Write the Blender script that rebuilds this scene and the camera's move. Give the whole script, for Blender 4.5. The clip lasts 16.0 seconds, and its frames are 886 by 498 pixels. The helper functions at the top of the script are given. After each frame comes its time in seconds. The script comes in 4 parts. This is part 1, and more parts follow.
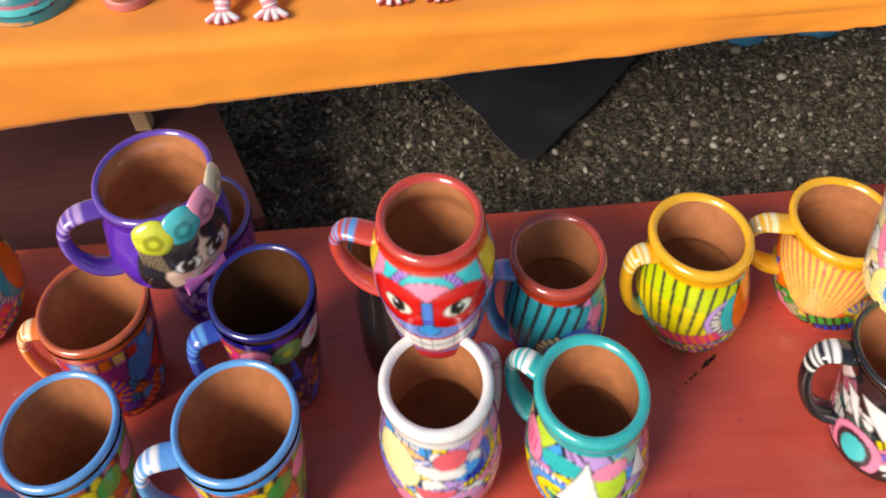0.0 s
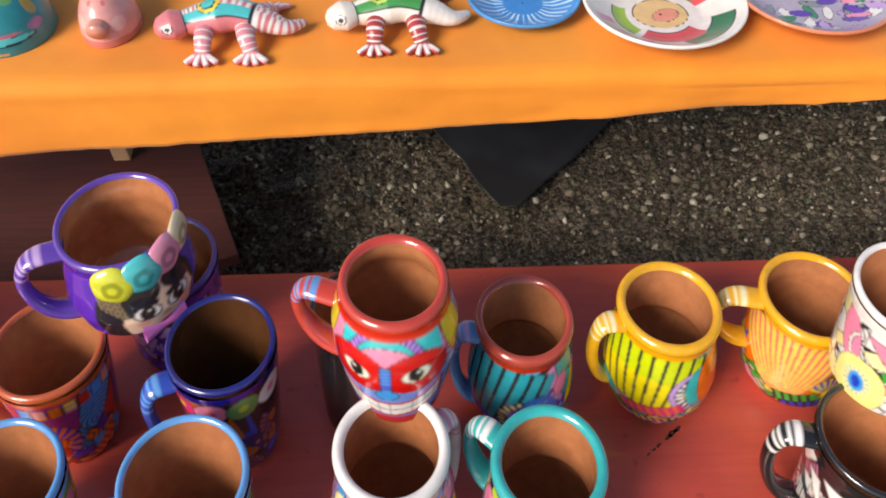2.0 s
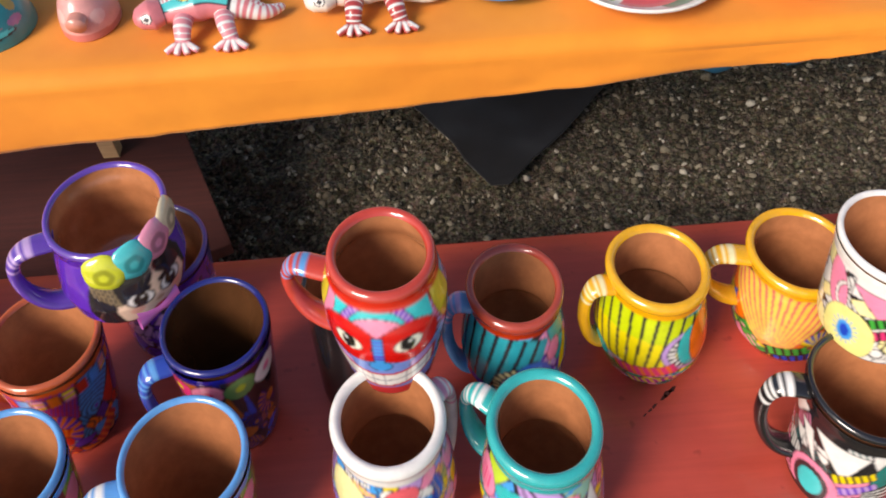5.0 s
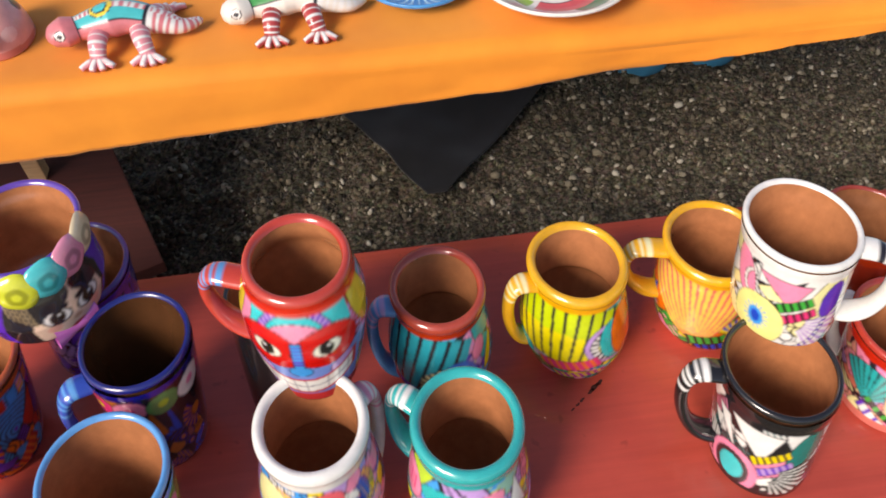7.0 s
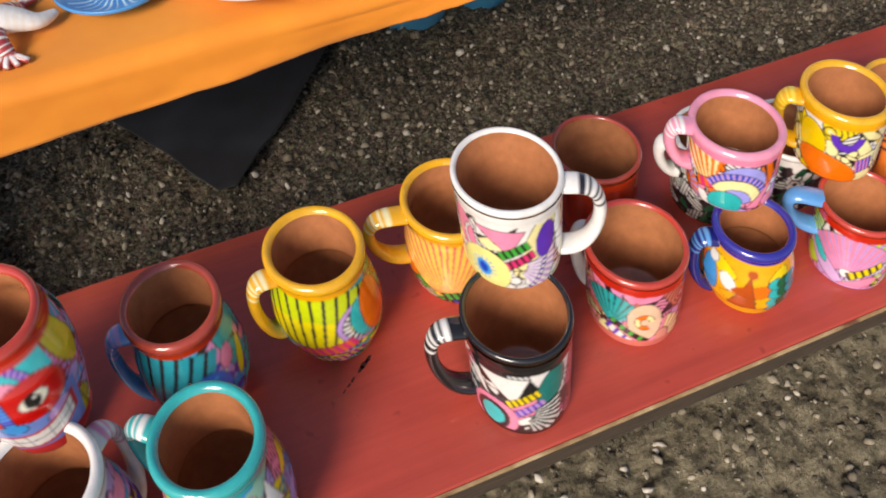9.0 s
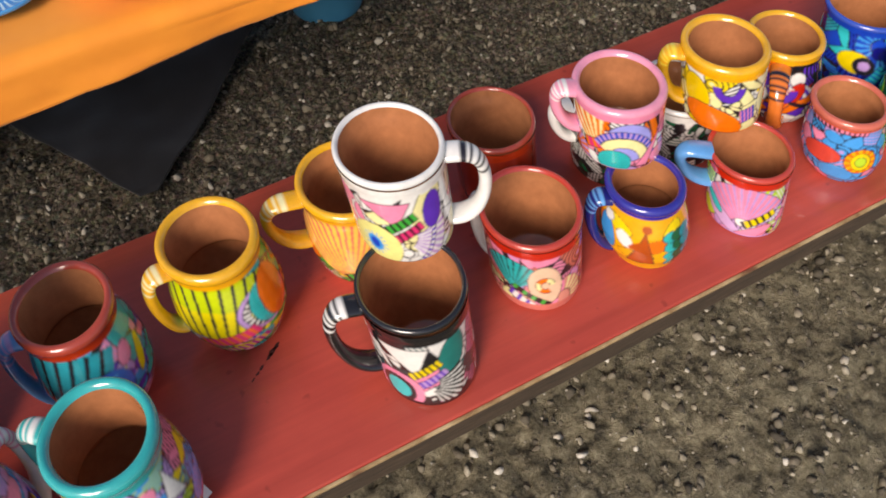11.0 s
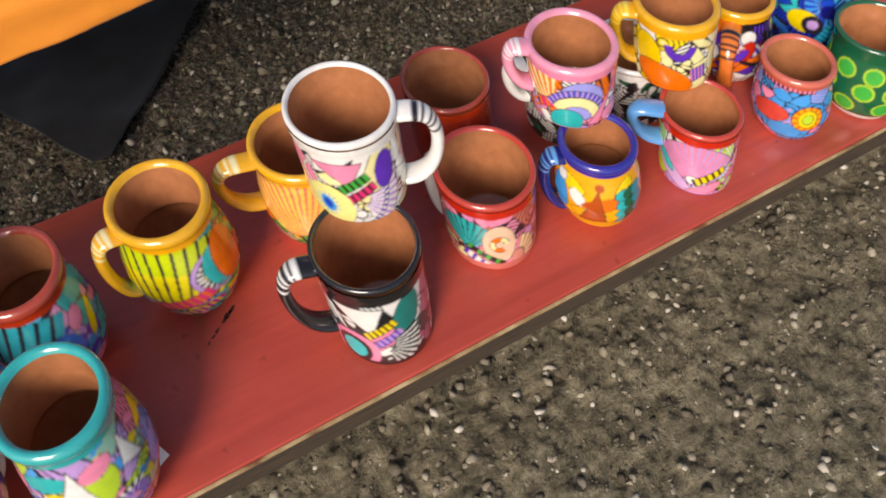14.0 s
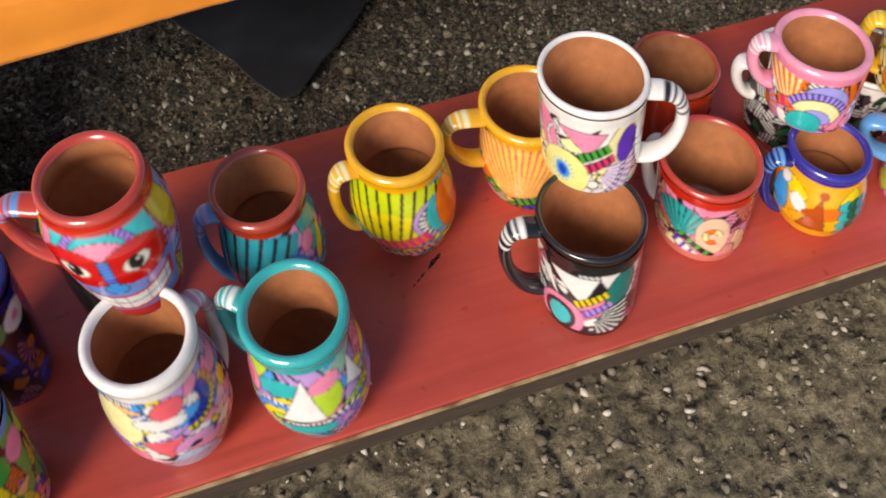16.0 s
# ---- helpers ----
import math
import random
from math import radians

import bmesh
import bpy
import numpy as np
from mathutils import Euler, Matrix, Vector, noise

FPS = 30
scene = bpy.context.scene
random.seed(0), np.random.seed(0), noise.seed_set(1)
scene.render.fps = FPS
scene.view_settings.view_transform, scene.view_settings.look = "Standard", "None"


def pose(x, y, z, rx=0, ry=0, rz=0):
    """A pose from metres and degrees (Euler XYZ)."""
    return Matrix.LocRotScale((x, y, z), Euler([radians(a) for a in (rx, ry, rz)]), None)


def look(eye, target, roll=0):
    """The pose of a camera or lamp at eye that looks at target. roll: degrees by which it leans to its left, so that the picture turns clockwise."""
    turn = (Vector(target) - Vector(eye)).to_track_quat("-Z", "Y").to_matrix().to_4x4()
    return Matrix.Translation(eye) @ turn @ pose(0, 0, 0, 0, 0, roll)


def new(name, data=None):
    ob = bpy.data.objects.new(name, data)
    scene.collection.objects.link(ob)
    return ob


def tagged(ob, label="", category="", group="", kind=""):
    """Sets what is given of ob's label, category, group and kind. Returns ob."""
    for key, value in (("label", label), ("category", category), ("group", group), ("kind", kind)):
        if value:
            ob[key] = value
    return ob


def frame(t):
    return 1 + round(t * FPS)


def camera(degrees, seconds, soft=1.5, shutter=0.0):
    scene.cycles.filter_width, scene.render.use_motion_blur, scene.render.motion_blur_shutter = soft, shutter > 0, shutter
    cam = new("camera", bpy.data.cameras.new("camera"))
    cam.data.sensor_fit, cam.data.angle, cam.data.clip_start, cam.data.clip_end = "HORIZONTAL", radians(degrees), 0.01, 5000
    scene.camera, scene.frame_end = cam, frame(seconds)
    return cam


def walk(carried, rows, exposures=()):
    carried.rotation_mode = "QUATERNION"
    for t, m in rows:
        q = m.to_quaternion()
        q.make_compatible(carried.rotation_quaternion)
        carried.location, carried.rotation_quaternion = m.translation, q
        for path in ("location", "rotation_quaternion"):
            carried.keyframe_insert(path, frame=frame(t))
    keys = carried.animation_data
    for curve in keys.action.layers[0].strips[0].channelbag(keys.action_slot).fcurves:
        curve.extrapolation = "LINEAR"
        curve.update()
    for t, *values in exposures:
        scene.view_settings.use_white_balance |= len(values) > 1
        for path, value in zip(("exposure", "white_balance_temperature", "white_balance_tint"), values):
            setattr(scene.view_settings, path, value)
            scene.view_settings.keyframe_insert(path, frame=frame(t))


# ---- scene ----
cam = camera(59.04, 16.0, soft=1.8)
# seconds, eye x, y, z, yaw to the left, pitch up, roll
ROWS = [
    (0.0, -0.2160, -0.1667, 0.8150, -1.36, -52.38, -3.35),
    (0.5, -0.2319, -0.1822, 0.8283, -3.09, -52.32, -0.13),
    (1.0, -0.2321, -0.1581, 0.8338, 0.43, -50.37, -1.03),
    (1.5, -0.2055, -0.1538, 0.8239, -2.99, -50.68, 1.45),
    (2.0, -0.2001, -0.1452, 0.8243, -2.96, -50.39, 0.70),
    (2.5, -0.2126, -0.1421, 0.8254, -0.83, -50.81, -1.51),
    (3.0, -0.2099, -0.1500, 0.8272, -1.01, -50.75, -2.35),
    (3.5, -0.2130, -0.1510, 0.8269, -0.98, -49.97, -2.72),
    (4.0, -0.2035, -0.1635, 0.8184, -1.86, -50.88, -2.61),
    (4.2, -0.1966, -0.1590, 0.8182, -2.15, -51.21, -2.90),
    (6.3, -0.1890, -0.1665, 0.8208, -4.79, -50.54, -0.54),
    (6.5, -0.1837, -0.1697, 0.8217, -5.24, -50.71, -0.80),
    (7.0, -0.1672, -0.1718, 0.8165, -7.89, -50.03, -0.88),
    (7.5, -0.1267, -0.1764, 0.8179, -9.84, -51.14, -2.12),
    (8.0, -0.0993, -0.1858, 0.8169, -14.67, -51.72, -2.12),
    (8.5, -0.0646, -0.1840, 0.8200, -17.47, -53.32, -2.92),
    (9.0, -0.0501, -0.1840, 0.8207, -20.74, -53.15, -2.48),
    (9.2, -0.0412, -0.1829, 0.8219, -22.15, -53.44, -2.69),
    (11.3, -0.0035, -0.2263, 0.8103, -24.75, -53.60, -4.15),
    (11.5, -0.0024, -0.2285, 0.8112, -25.97, -54.82, -3.05),
    (12.0, -0.0042, -0.2292, 0.8109, -25.70, -55.82, -3.35),
    (12.5, 0.0059, -0.2312, 0.8159, -26.53, -56.54, -3.45),
    (13.0, 0.0031, -0.2313, 0.8127, -28.11, -56.33, -2.56),
    (13.5, 0.0042, -0.2351, 0.8100, -28.52, -55.74, -1.87),
    (14.0, 0.0005, -0.2290, 0.8099, -28.43, -56.18, -1.69),
    (14.5, -0.0053, -0.2254, 0.8101, -27.04, -55.76, -2.27),
    (15.0, -0.0126, -0.2192, 0.8098, -26.00, -55.62, -2.27),
    (15.5, -0.0481, -0.2099, 0.8124, -22.11, -57.55, -2.14),
    (16.0, -0.0982, -0.2047, 0.8152, -17.11, -57.25, -1.91),
]

def aim(x, y, z, yaw, pitch, roll):
    turn = Euler((radians(90 + pitch), 0, radians(yaw))).to_matrix().to_4x4()
    return Matrix.Translation((x, y, z)) @ turn @ pose(0, 0, 0, 0, 0, roll)


walk(cam, [(r[0], aim(*r[1:])) for r in ROWS], exposures=[(0.0, 0.61, 7150, 17), (7.5, 0.59, 7150, 17), (9.0, 0.48, 7150, 17), (11.5, 0.42, 7150, 17), (16.0, 0.41, 7150, 17)])

# ---- world and light ----
SUN_ELEV, SUN_AZ = radians(37), radians(230)
world = bpy.data.worlds.new("sky")
scene.world = world
world.use_nodes = True
wn = world.node_tree
sky = wn.nodes.new("ShaderNodeTexSky")
sky.sky_type, sky.sun_disc = "NISHITA", False
sky.sun_elevation, sky.sun_rotation = SUN_ELEV, SUN_AZ
wn.nodes["Background"].inputs[1].default_value = 0.095
wn.links.new(sky.outputs[0], wn.nodes["Background"].inputs[0])
sun_data = bpy.data.lights.new("sun", "SUN")
sun_data.energy, sun_data.angle, sun_data.color = 2.7, radians(24), (1.0, 0.95, 0.88)
sun = new("sun", sun_data)
sun.matrix_world = look((math.sin(SUN_AZ) * math.cos(SUN_ELEV) * 6, math.cos(SUN_AZ) * math.cos(SUN_ELEV) * 6, math.sin(SUN_ELEV) * 6), (0, 0.2, 0.3))

# ---- materials ----


def material(name, rough=0.5, metal=0.0, coat=0.0):
    m = bpy.data.materials.new(name)
    m.use_nodes = True
    b = m.node_tree.nodes["Principled BSDF"]
    b.inputs["Roughness"].default_value, b.inputs["Metallic"].default_value = rough, metal
    b.inputs["Coat Weight"].default_value, b.inputs["Coat Roughness"].default_value = coat, 0.05
    return m, m.node_tree, b


def node(tree, kind, **values):
    n = tree.nodes.new(kind)
    for key, value in values.items():
        n.inputs[key.replace("_", " ")].default_value = value
    return n


def ramp(tree, source, stops):
    r = tree.nodes.new("ShaderNodeValToRGB")
    while len(r.color_ramp.elements) < len(stops):
        r.color_ramp.elements.new(0.5)
    for e, (p, c) in zip(r.color_ramp.elements, stops):
        e.position, e.color = p, (*c, 1)
    tree.links.new(source, r.inputs[0])
    return r


def coords(tree, scale=(1, 1, 1)):
    g = tree.nodes.new("ShaderNodeNewGeometry")
    m = tree.nodes.new("ShaderNodeMapping")
    m.inputs["Scale"].default_value = scale
    tree.links.new(g.outputs["Position"], m.inputs[0])
    return m


def noisy(tree, where, scale, detail=4, rough=0.6):
    n = node(tree, "ShaderNodeTexNoise", Scale=scale, Detail=detail, Roughness=rough)
    tree.links.new(where.outputs[0], n.inputs["Vector"])
    return n


def mixed(tree, a, b, factor, kind="MIX"):
    m = tree.nodes.new("ShaderNodeMix")
    m.data_type, m.blend_type = "RGBA", kind
    for socket, v in ((m.inputs[6], a), (m.inputs[7], b), (m.inputs[0], factor)):
        if hasattr(v, "links") or hasattr(v, "is_linked"):
            tree.links.new(v, socket)
        else:
            socket.default_value = v
    return m.outputs[2]


def bumped(tree, bsdf, height, strength, distance):
    b = node(tree, "ShaderNodeBump", Strength=strength, Distance=distance)
    tree.links.new(height, b.inputs["Height"])
    tree.links.new(b.outputs[0], bsdf.inputs["Normal"])


def painted(name, rough, coat, wear=0.25):
    """Hand-painted, varnished clay: the colours come from the brushwork on the mesh."""
    m, t, b = material(name, rough, 0, coat)
    a = t.nodes.new("ShaderNodeVertexColor")
    a.layer_name = "paint"
    w = coords(t)
    n = noisy(t, w, 90, 5)
    r = ramp(t, n.outputs[0], [(0.3, (0.72, 0.72, 0.72)), (0.7, (1.08, 1.08, 1.08))])
    col = mixed(t, a.outputs[0], r.outputs[0], wear * 2, "MULTIPLY")
    t.links.new(col, b.inputs["Base Color"])
    fine = noisy(t, w, 420, 3)
    bumped(t, b, fine.outputs[0], 0.12, 0.0006)
    return m


def plain(name, stops, scale, rough, coat=0.0, bump=0.2, depth=0.001, stretch=(1, 1, 1), fine=300):
    m, t, b = material(name, rough, 0, coat)
    w = coords(t, stretch)
    n = noisy(t, w, scale, 6)
    r = ramp(t, n.outputs[0], stops)
    t.links.new(r.outputs[0], b.inputs["Base Color"])
    f = noisy(t, w, fine, 4)
    bumped(t, b, f.outputs[0], bump, depth)
    return m


GLAZE = painted("painted_clay", 0.20, 0.75)
FIGURE = painted("painted_figure", 0.34, 0.4)


def gravel_material():
    """Dark grey gravel that gives way to lighter brown trodden soil on the near side of the bench."""
    m, t, b = material("gravel_soil", 0.95)
    w = coords(t)
    big = noisy(t, w, 3.5, 3)
    mid = noisy(t, w, 55, 6, 0.7)
    small = noisy(t, w, 130, 6, 0.8)
    v = node(t, "ShaderNodeTexVoronoi", Scale=210)
    t.links.new(w.outputs[0], v.inputs["Vector"])
    grit = ramp(t, small.outputs[0], [(0.40, (0.03, 0.026, 0.017)), (0.48, (0.115, 0.098, 0.068)), (0.56, (0.30, 0.26, 0.19)), (0.66, (0.56, 0.50, 0.39))])
    soil = ramp(t, mid.outputs[0], [(0.38, (0.045, 0.040, 0.023)), (0.47, (0.215, 0.190, 0.116)), (0.56, (0.34, 0.302, 0.192)), (0.68, (0.56, 0.505, 0.345))])
    soil2 = mixed(t, soil.outputs[0], grit.outputs[0], 0.30)
    sep = t.nodes.new("ShaderNodeSeparateXYZ")
    t.links.new(w.outputs[0], sep.inputs[0])
    add = t.nodes.new("ShaderNodeMath")
    add.operation = "MULTIPLY_ADD"
    t.links.new(big.outputs[0], add.inputs[0])
    add.inputs[1].default_value = 0.25
    t.links.new(sep.outputs[1], add.inputs[2])
    where = ramp(t, add.outputs[0], [(0.22, (0, 0, 0)), (0.42, (1, 1, 1))])
    cell = mixed(t, grit.outputs[0], v.outputs["Color"], 0.16, "OVERLAY")
    both = mixed(t, soil2, cell, where.outputs[0])
    patch = noisy(t, w, 16, 4, 0.6)
    tone = ramp(t, patch.outputs[0], [(0.34, (0.72, 0.71, 0.66)), (0.5, (1.0, 0.98, 0.92)), (0.68, (1.28, 1.25, 1.18))])
    t.links.new(mixed(t, both, tone.outputs[0], 0.85, "MULTIPLY"), b.inputs["Base Color"])
    bumped(t, b, mixed(t, small.outputs[0], mid.outputs[0], 0.5), 1.0, 0.020)
    return m


def stone_material():
    m, t, b = material("pebble_stone", 0.85)
    g = t.nodes.new("ShaderNodeNewGeometry")
    r = ramp(t, g.outputs["Random Per Island"], [(0.0, (0.05, 0.042, 0.028)), (0.4, (0.15, 0.125, 0.085)), (0.72, (0.27, 0.235, 0.165)), (0.92, (0.46, 0.41, 0.31)), (1.0, (0.70, 0.66, 0.56))])
    w = coords(t)
    n = noisy(t, w, 220, 4)
    s = ramp(t, n.outputs[0], [(0.3, (0.6, 0.6, 0.6)), (0.7, (1.1, 1.1, 1.1))])
    t.links.new(mixed(t, r.outputs[0], s.outputs[0], 0.8, "MULTIPLY"), b.inputs["Base Color"])
    bumped(t, b, n.outputs[0], 0.5, 0.002)
    return m


def bench_material():
    m, t, b = material("red_paint", 0.34, 0, 0.25)
    w = coords(t, (1, 1, 1))
    big = noisy(t, w, 7, 5)
    grain = coords(t, (4, 60, 60))
    streak = noisy(t, grain, 3, 5)
    base = ramp(t, big.outputs[0], [(0.3, (0.43, 0.058, 0.038)), (0.7, (0.57, 0.092, 0.060))])
    shade = ramp(t, streak.outputs[0], [(0.3, (0.86, 0.84, 0.84)), (0.7, (1.06, 1.05, 1.05))])
    paint_col = mixed(t, base.outputs[0], shade.outputs[0], 0.8, "MULTIPLY")
    # a faint dirty line rubbed along the front edge
    sep = t.nodes.new("ShaderNodeSeparateXYZ")
    t.links.new(w.outputs[0], sep.inputs[0])
    wavy = t.nodes.new("ShaderNodeMath")
    wavy.operation = "MULTIPLY_ADD"
    t.links.new(big.outputs[0], wavy.inputs[0])
    wavy.inputs[1].default_value = 0.012
    t.links.new(sep.outputs[1], wavy.inputs[2])
    line = ramp(t, wavy.outputs[0], [(0.020, (1, 1, 1)), (0.027, (0.74, 0.70, 0.70)), (0.034, (1, 1, 1))])
    rubbed = mixed(t, paint_col, line.outputs[0], big.outputs[0], "MULTIPLY")
    spots = noisy(t, w, 55, 2)
    dirt = ramp(t, spots.outputs[0], [(0.70, (1, 1, 1)), (0.76, (0.55, 0.5, 0.5))])
    t.links.new(mixed(t, rubbed, dirt.outputs[0], 0.6, "MULTIPLY"), b.inputs["Base Color"])
    fleck = noisy(t, w, 260, 3)
    bumped(t, b, mixed(t, streak.outputs[0], fleck.outputs[0], 0.4), 0.12, 0.0015)
    return m


def cloth_material(name, low, high, rough, weave=900):
    m, t, b = material(name, rough)
    b.inputs["Sheen Weight"].default_value = 0.15
    w = coords(t)
    n = noisy(t, w, 9, 4)
    r = ramp(t, n.outputs[0], [(0.3, low), (0.7, high)])
    t.links.new(r.outputs[0], b.inputs["Base Color"])
    f = noisy(t, w, weave, 2)
    bumped(t, b, f.outputs[0], 0.25, 0.0008)
    return m


GRAVEL, STONE, RED = gravel_material(), stone_material(), bench_material()
ORANGE = cloth_material("orange_cloth", (0.72, 0.225, 0.012), (0.85, 0.30, 0.02), 0.75)
BLACK_CLOTH = cloth_material("black_cloth", (0.004, 0.004, 0.005), (0.011, 0.012, 0.017), 0.85, 300)
MAROON = plain("maroon_board", [(0.3, (0.050, 0.009, 0.007)), (0.7, (0.085, 0.016, 0.012))], 6, 0.85, 0.0, 0.3, 0.001, (2, 30, 30))
RAW_WOOD = plain("raw_wood", [(0.3, (0.34, 0.20, 0.10)), (0.7, (0.55, 0.36, 0.20))], 8, 0.7, 0.0, 0.3, 0.001, (2, 40, 40))
BLUE_PLASTIC = plain("blue_plastic", [(0.3, (0.04, 0.26, 0.48)), (0.7, (0.07, 0.34, 0.58))], 5, 0.4, 0.0, 0.1)
PAPER = plain("newsprint", [(0.3, (0.38, 0.33, 0.27)), (0.7, (0.62, 0.56, 0.48))], 40, 0.8)
WORN = plain("worn_edge_wood", [(0.36, (0.16, 0.065, 0.03)), (0.46, (0.34, 0.22, 0.10)), (0.62, (0.54, 0.40, 0.22))], 26, 0.75, 0.0, 0.4, 0.001)
# dark brown wood, darkened further to stand for shade on the bench front
SHADED_WOOD = plain("shaded_wood", [(0.3, (0.030, 0.020, 0.012)), (0.7, (0.085, 0.055, 0.032))], 10, 0.85, 0.0, 0.4, 0.001, (3, 30, 30))
PAPER_WHITE = plain("white_paper", [(0.3, (0.70, 0.69, 0.66)), (0.7, (0.80, 0.79, 0.76))], 60, 0.8)
SCRATCH = plain("dark_scratch", [(0.3, (0.05, 0.012, 0.010)), (0.7, (0.09, 0.02, 0.016))], 80, 0.7)

# ---- building helpers ----


def part(name, bm, mat, parent, label=""):
    me = bpy.data.meshes.new(name)
    bm.to_mesh(me)
    bm.free()
    me.materials.append(mat)
    ob = new(name, me)
    ob.parent = parent
    if label:
        tagged(ob, label)
    return ob


def smooth(me):
    me.polygons.foreach_set("use_smooth", [True] * len(me.polygons))


def grid_mesh(name, verts, rows, cols, colours, mat, parent, label="", wrap=True, caps=()):
    """A skin over rows of cols points, with its brushwork as colours."""
    faces = []
    span = cols if wrap else cols - 1
    for i in range(rows - 1):
        a = i * cols
        for j in range(span):
            k = (j + 1) % cols
            faces.append((a + j, a + k, a + cols + k, a + cols + j))
    for c in caps:
        faces.append(tuple(range(c * cols, c * cols + cols)) if c else tuple(reversed(range(cols))))
    me = bpy.data.meshes.new(name)
    me.from_pydata(np.asarray(verts).reshape(-1, 3).tolist(), [], faces)
    smooth(me)
    if colours is not None:
        at = me.color_attributes.new("paint", "FLOAT_COLOR", "POINT")
        rgba = np.ones((len(me.vertices), 4), np.float32)
        rgba[:, :3] = np.asarray(colours).reshape(-1, 3)
        at.data.foreach_set("color", rgba.ravel())
    me.materials.append(mat)
    me.update()
    ob = new(name, me)
    if parent:
        ob.parent = parent
    if label:
        tagged(ob, label)
    return ob


def box(bm, lo, hi, bevel=0.0):
    made = bmesh.ops.create_cube(bm, size=1)["verts"]
    for v in made:
        v.co = Vector([lo[i] + (v.co[i] + 0.5) * (hi[i] - lo[i]) for i in range(3)])
    if bevel:
        edges = list({e for v in made for e in v.link_edges})
        bmesh.ops.bevel(bm, geom=edges, offset=bevel, segments=2, affect="EDGES", profile=0.6)


# paint colours
WHITE, BLACK, INK = (0.80, 0.79, 0.75), (0.012, 0.011, 0.012), (0.018, 0.015, 0.02)
CLAY = (0.47, 0.185, 0.078)
REDP, DKRED, ORANGEP, YELLOW, GOLD = (0.52, 0.055, 0.035), (0.43, 0.062, 0.035), (0.80, 0.20, 0.03), (0.80, 0.62, 0.06), (0.78, 0.40, 0.015)
PINK, HOT, LILAC, PURPLE = (0.80, 0.30, 0.42), (0.68, 0.09, 0.20), (0.50, 0.34, 0.62), (0.13, 0.06, 0.42)
TEAL, CYAN, SKYB, NAVY, BLUE = (0.015, 0.40, 0.40), (0.05, 0.50, 0.52), (0.10, 0.33, 0.68), (0.012, 0.016, 0.16), (0.03, 0.08, 0.45)
GREEN, LIME, DKGREEN, SKIN, CREAM = (0.06, 0.36, 0.07), (0.45, 0.62, 0.10), (0.012, 0.10, 0.045), (0.70, 0.50, 0.36), (0.82, 0.76, 0.42)


def brush(cols, mask, colour):
    cols[mask] = colour


def ell(cols, U, V, u, v, a, b, ang=0, colour=WHITE, line=0.0006, ink=INK):
    c, s = math.cos(radians(ang)), math.sin(radians(ang))
    p, q = (U - u) * c + (V - v) * s, -(U - u) * s + (V - v) * c
    if line:
        brush(cols, (p / (a + line)) ** 2 + (q / (b + line)) ** 2 < 1, ink)
    brush(cols, (p / a) ** 2 + (q / b) ** 2 < 1, colour)


def fan(cols, U, V, u, v, r0, r1, a0, a1, n, one, two, line=0.0006, share=0.5):
    """A fan of strokes between two radii and two angles."""
    d, t = np.hypot(U - u, V - v), np.degrees(np.arctan2(V - v, U - u))
    t = (t - a0) % 360
    inside = (d > r0) & (d < r1) & (t < (a1 - a0))
    edge = (d > r0 - line) & (d < r1 + line) & (t < (a1 - a0))
    brush(cols, edge, INK)
    brush(cols, inside, two)
    brush(cols, inside & ((t * n / (a1 - a0)) % 1 < share), one)


def bars(cols, U, V, u, v, w, h, n, ang, one, two, line=0.0006):
    """A little ladder of n strokes."""
    c, s = math.cos(radians(ang)), math.sin(radians(ang))
    p, q = (U - u) * c + (V - v) * s, -(U - u) * s + (V - v) * c
    brush(cols, (abs(p) < w / 2 + line) & (abs(q) < h / 2 + line), INK)
    inside = (abs(p) < w / 2) & (abs(q) < h / 2)
    brush(cols, inside, one)
    brush(cols, inside & (((p + w / 2) / w * n) % 1 < 0.4), two)


def tri(cols, U, V, pts, colour, line=0.0007):
    def side(grow):
        keep = np.ones(U.shape, bool)
        area = sum(pts[i][0] * pts[(i + 1) % len(pts)][1] - pts[(i + 1) % len(pts)][0] * pts[i][1] for i in range(len(pts)))
        for i in range(len(pts)):
            (x0, y0), (x1, y1) = pts[i], pts[(i + 1) % len(pts)]
            length = math.hypot(x1 - x0, y1 - y0)
            keep &= ((x1 - x0) * (V - y0) - (y1 - y0) * (U - x0)) / length * (1 if area > 0 else -1) > -grow
        return keep
    brush(cols, side(line), INK)
    brush(cols, side(0), colour)


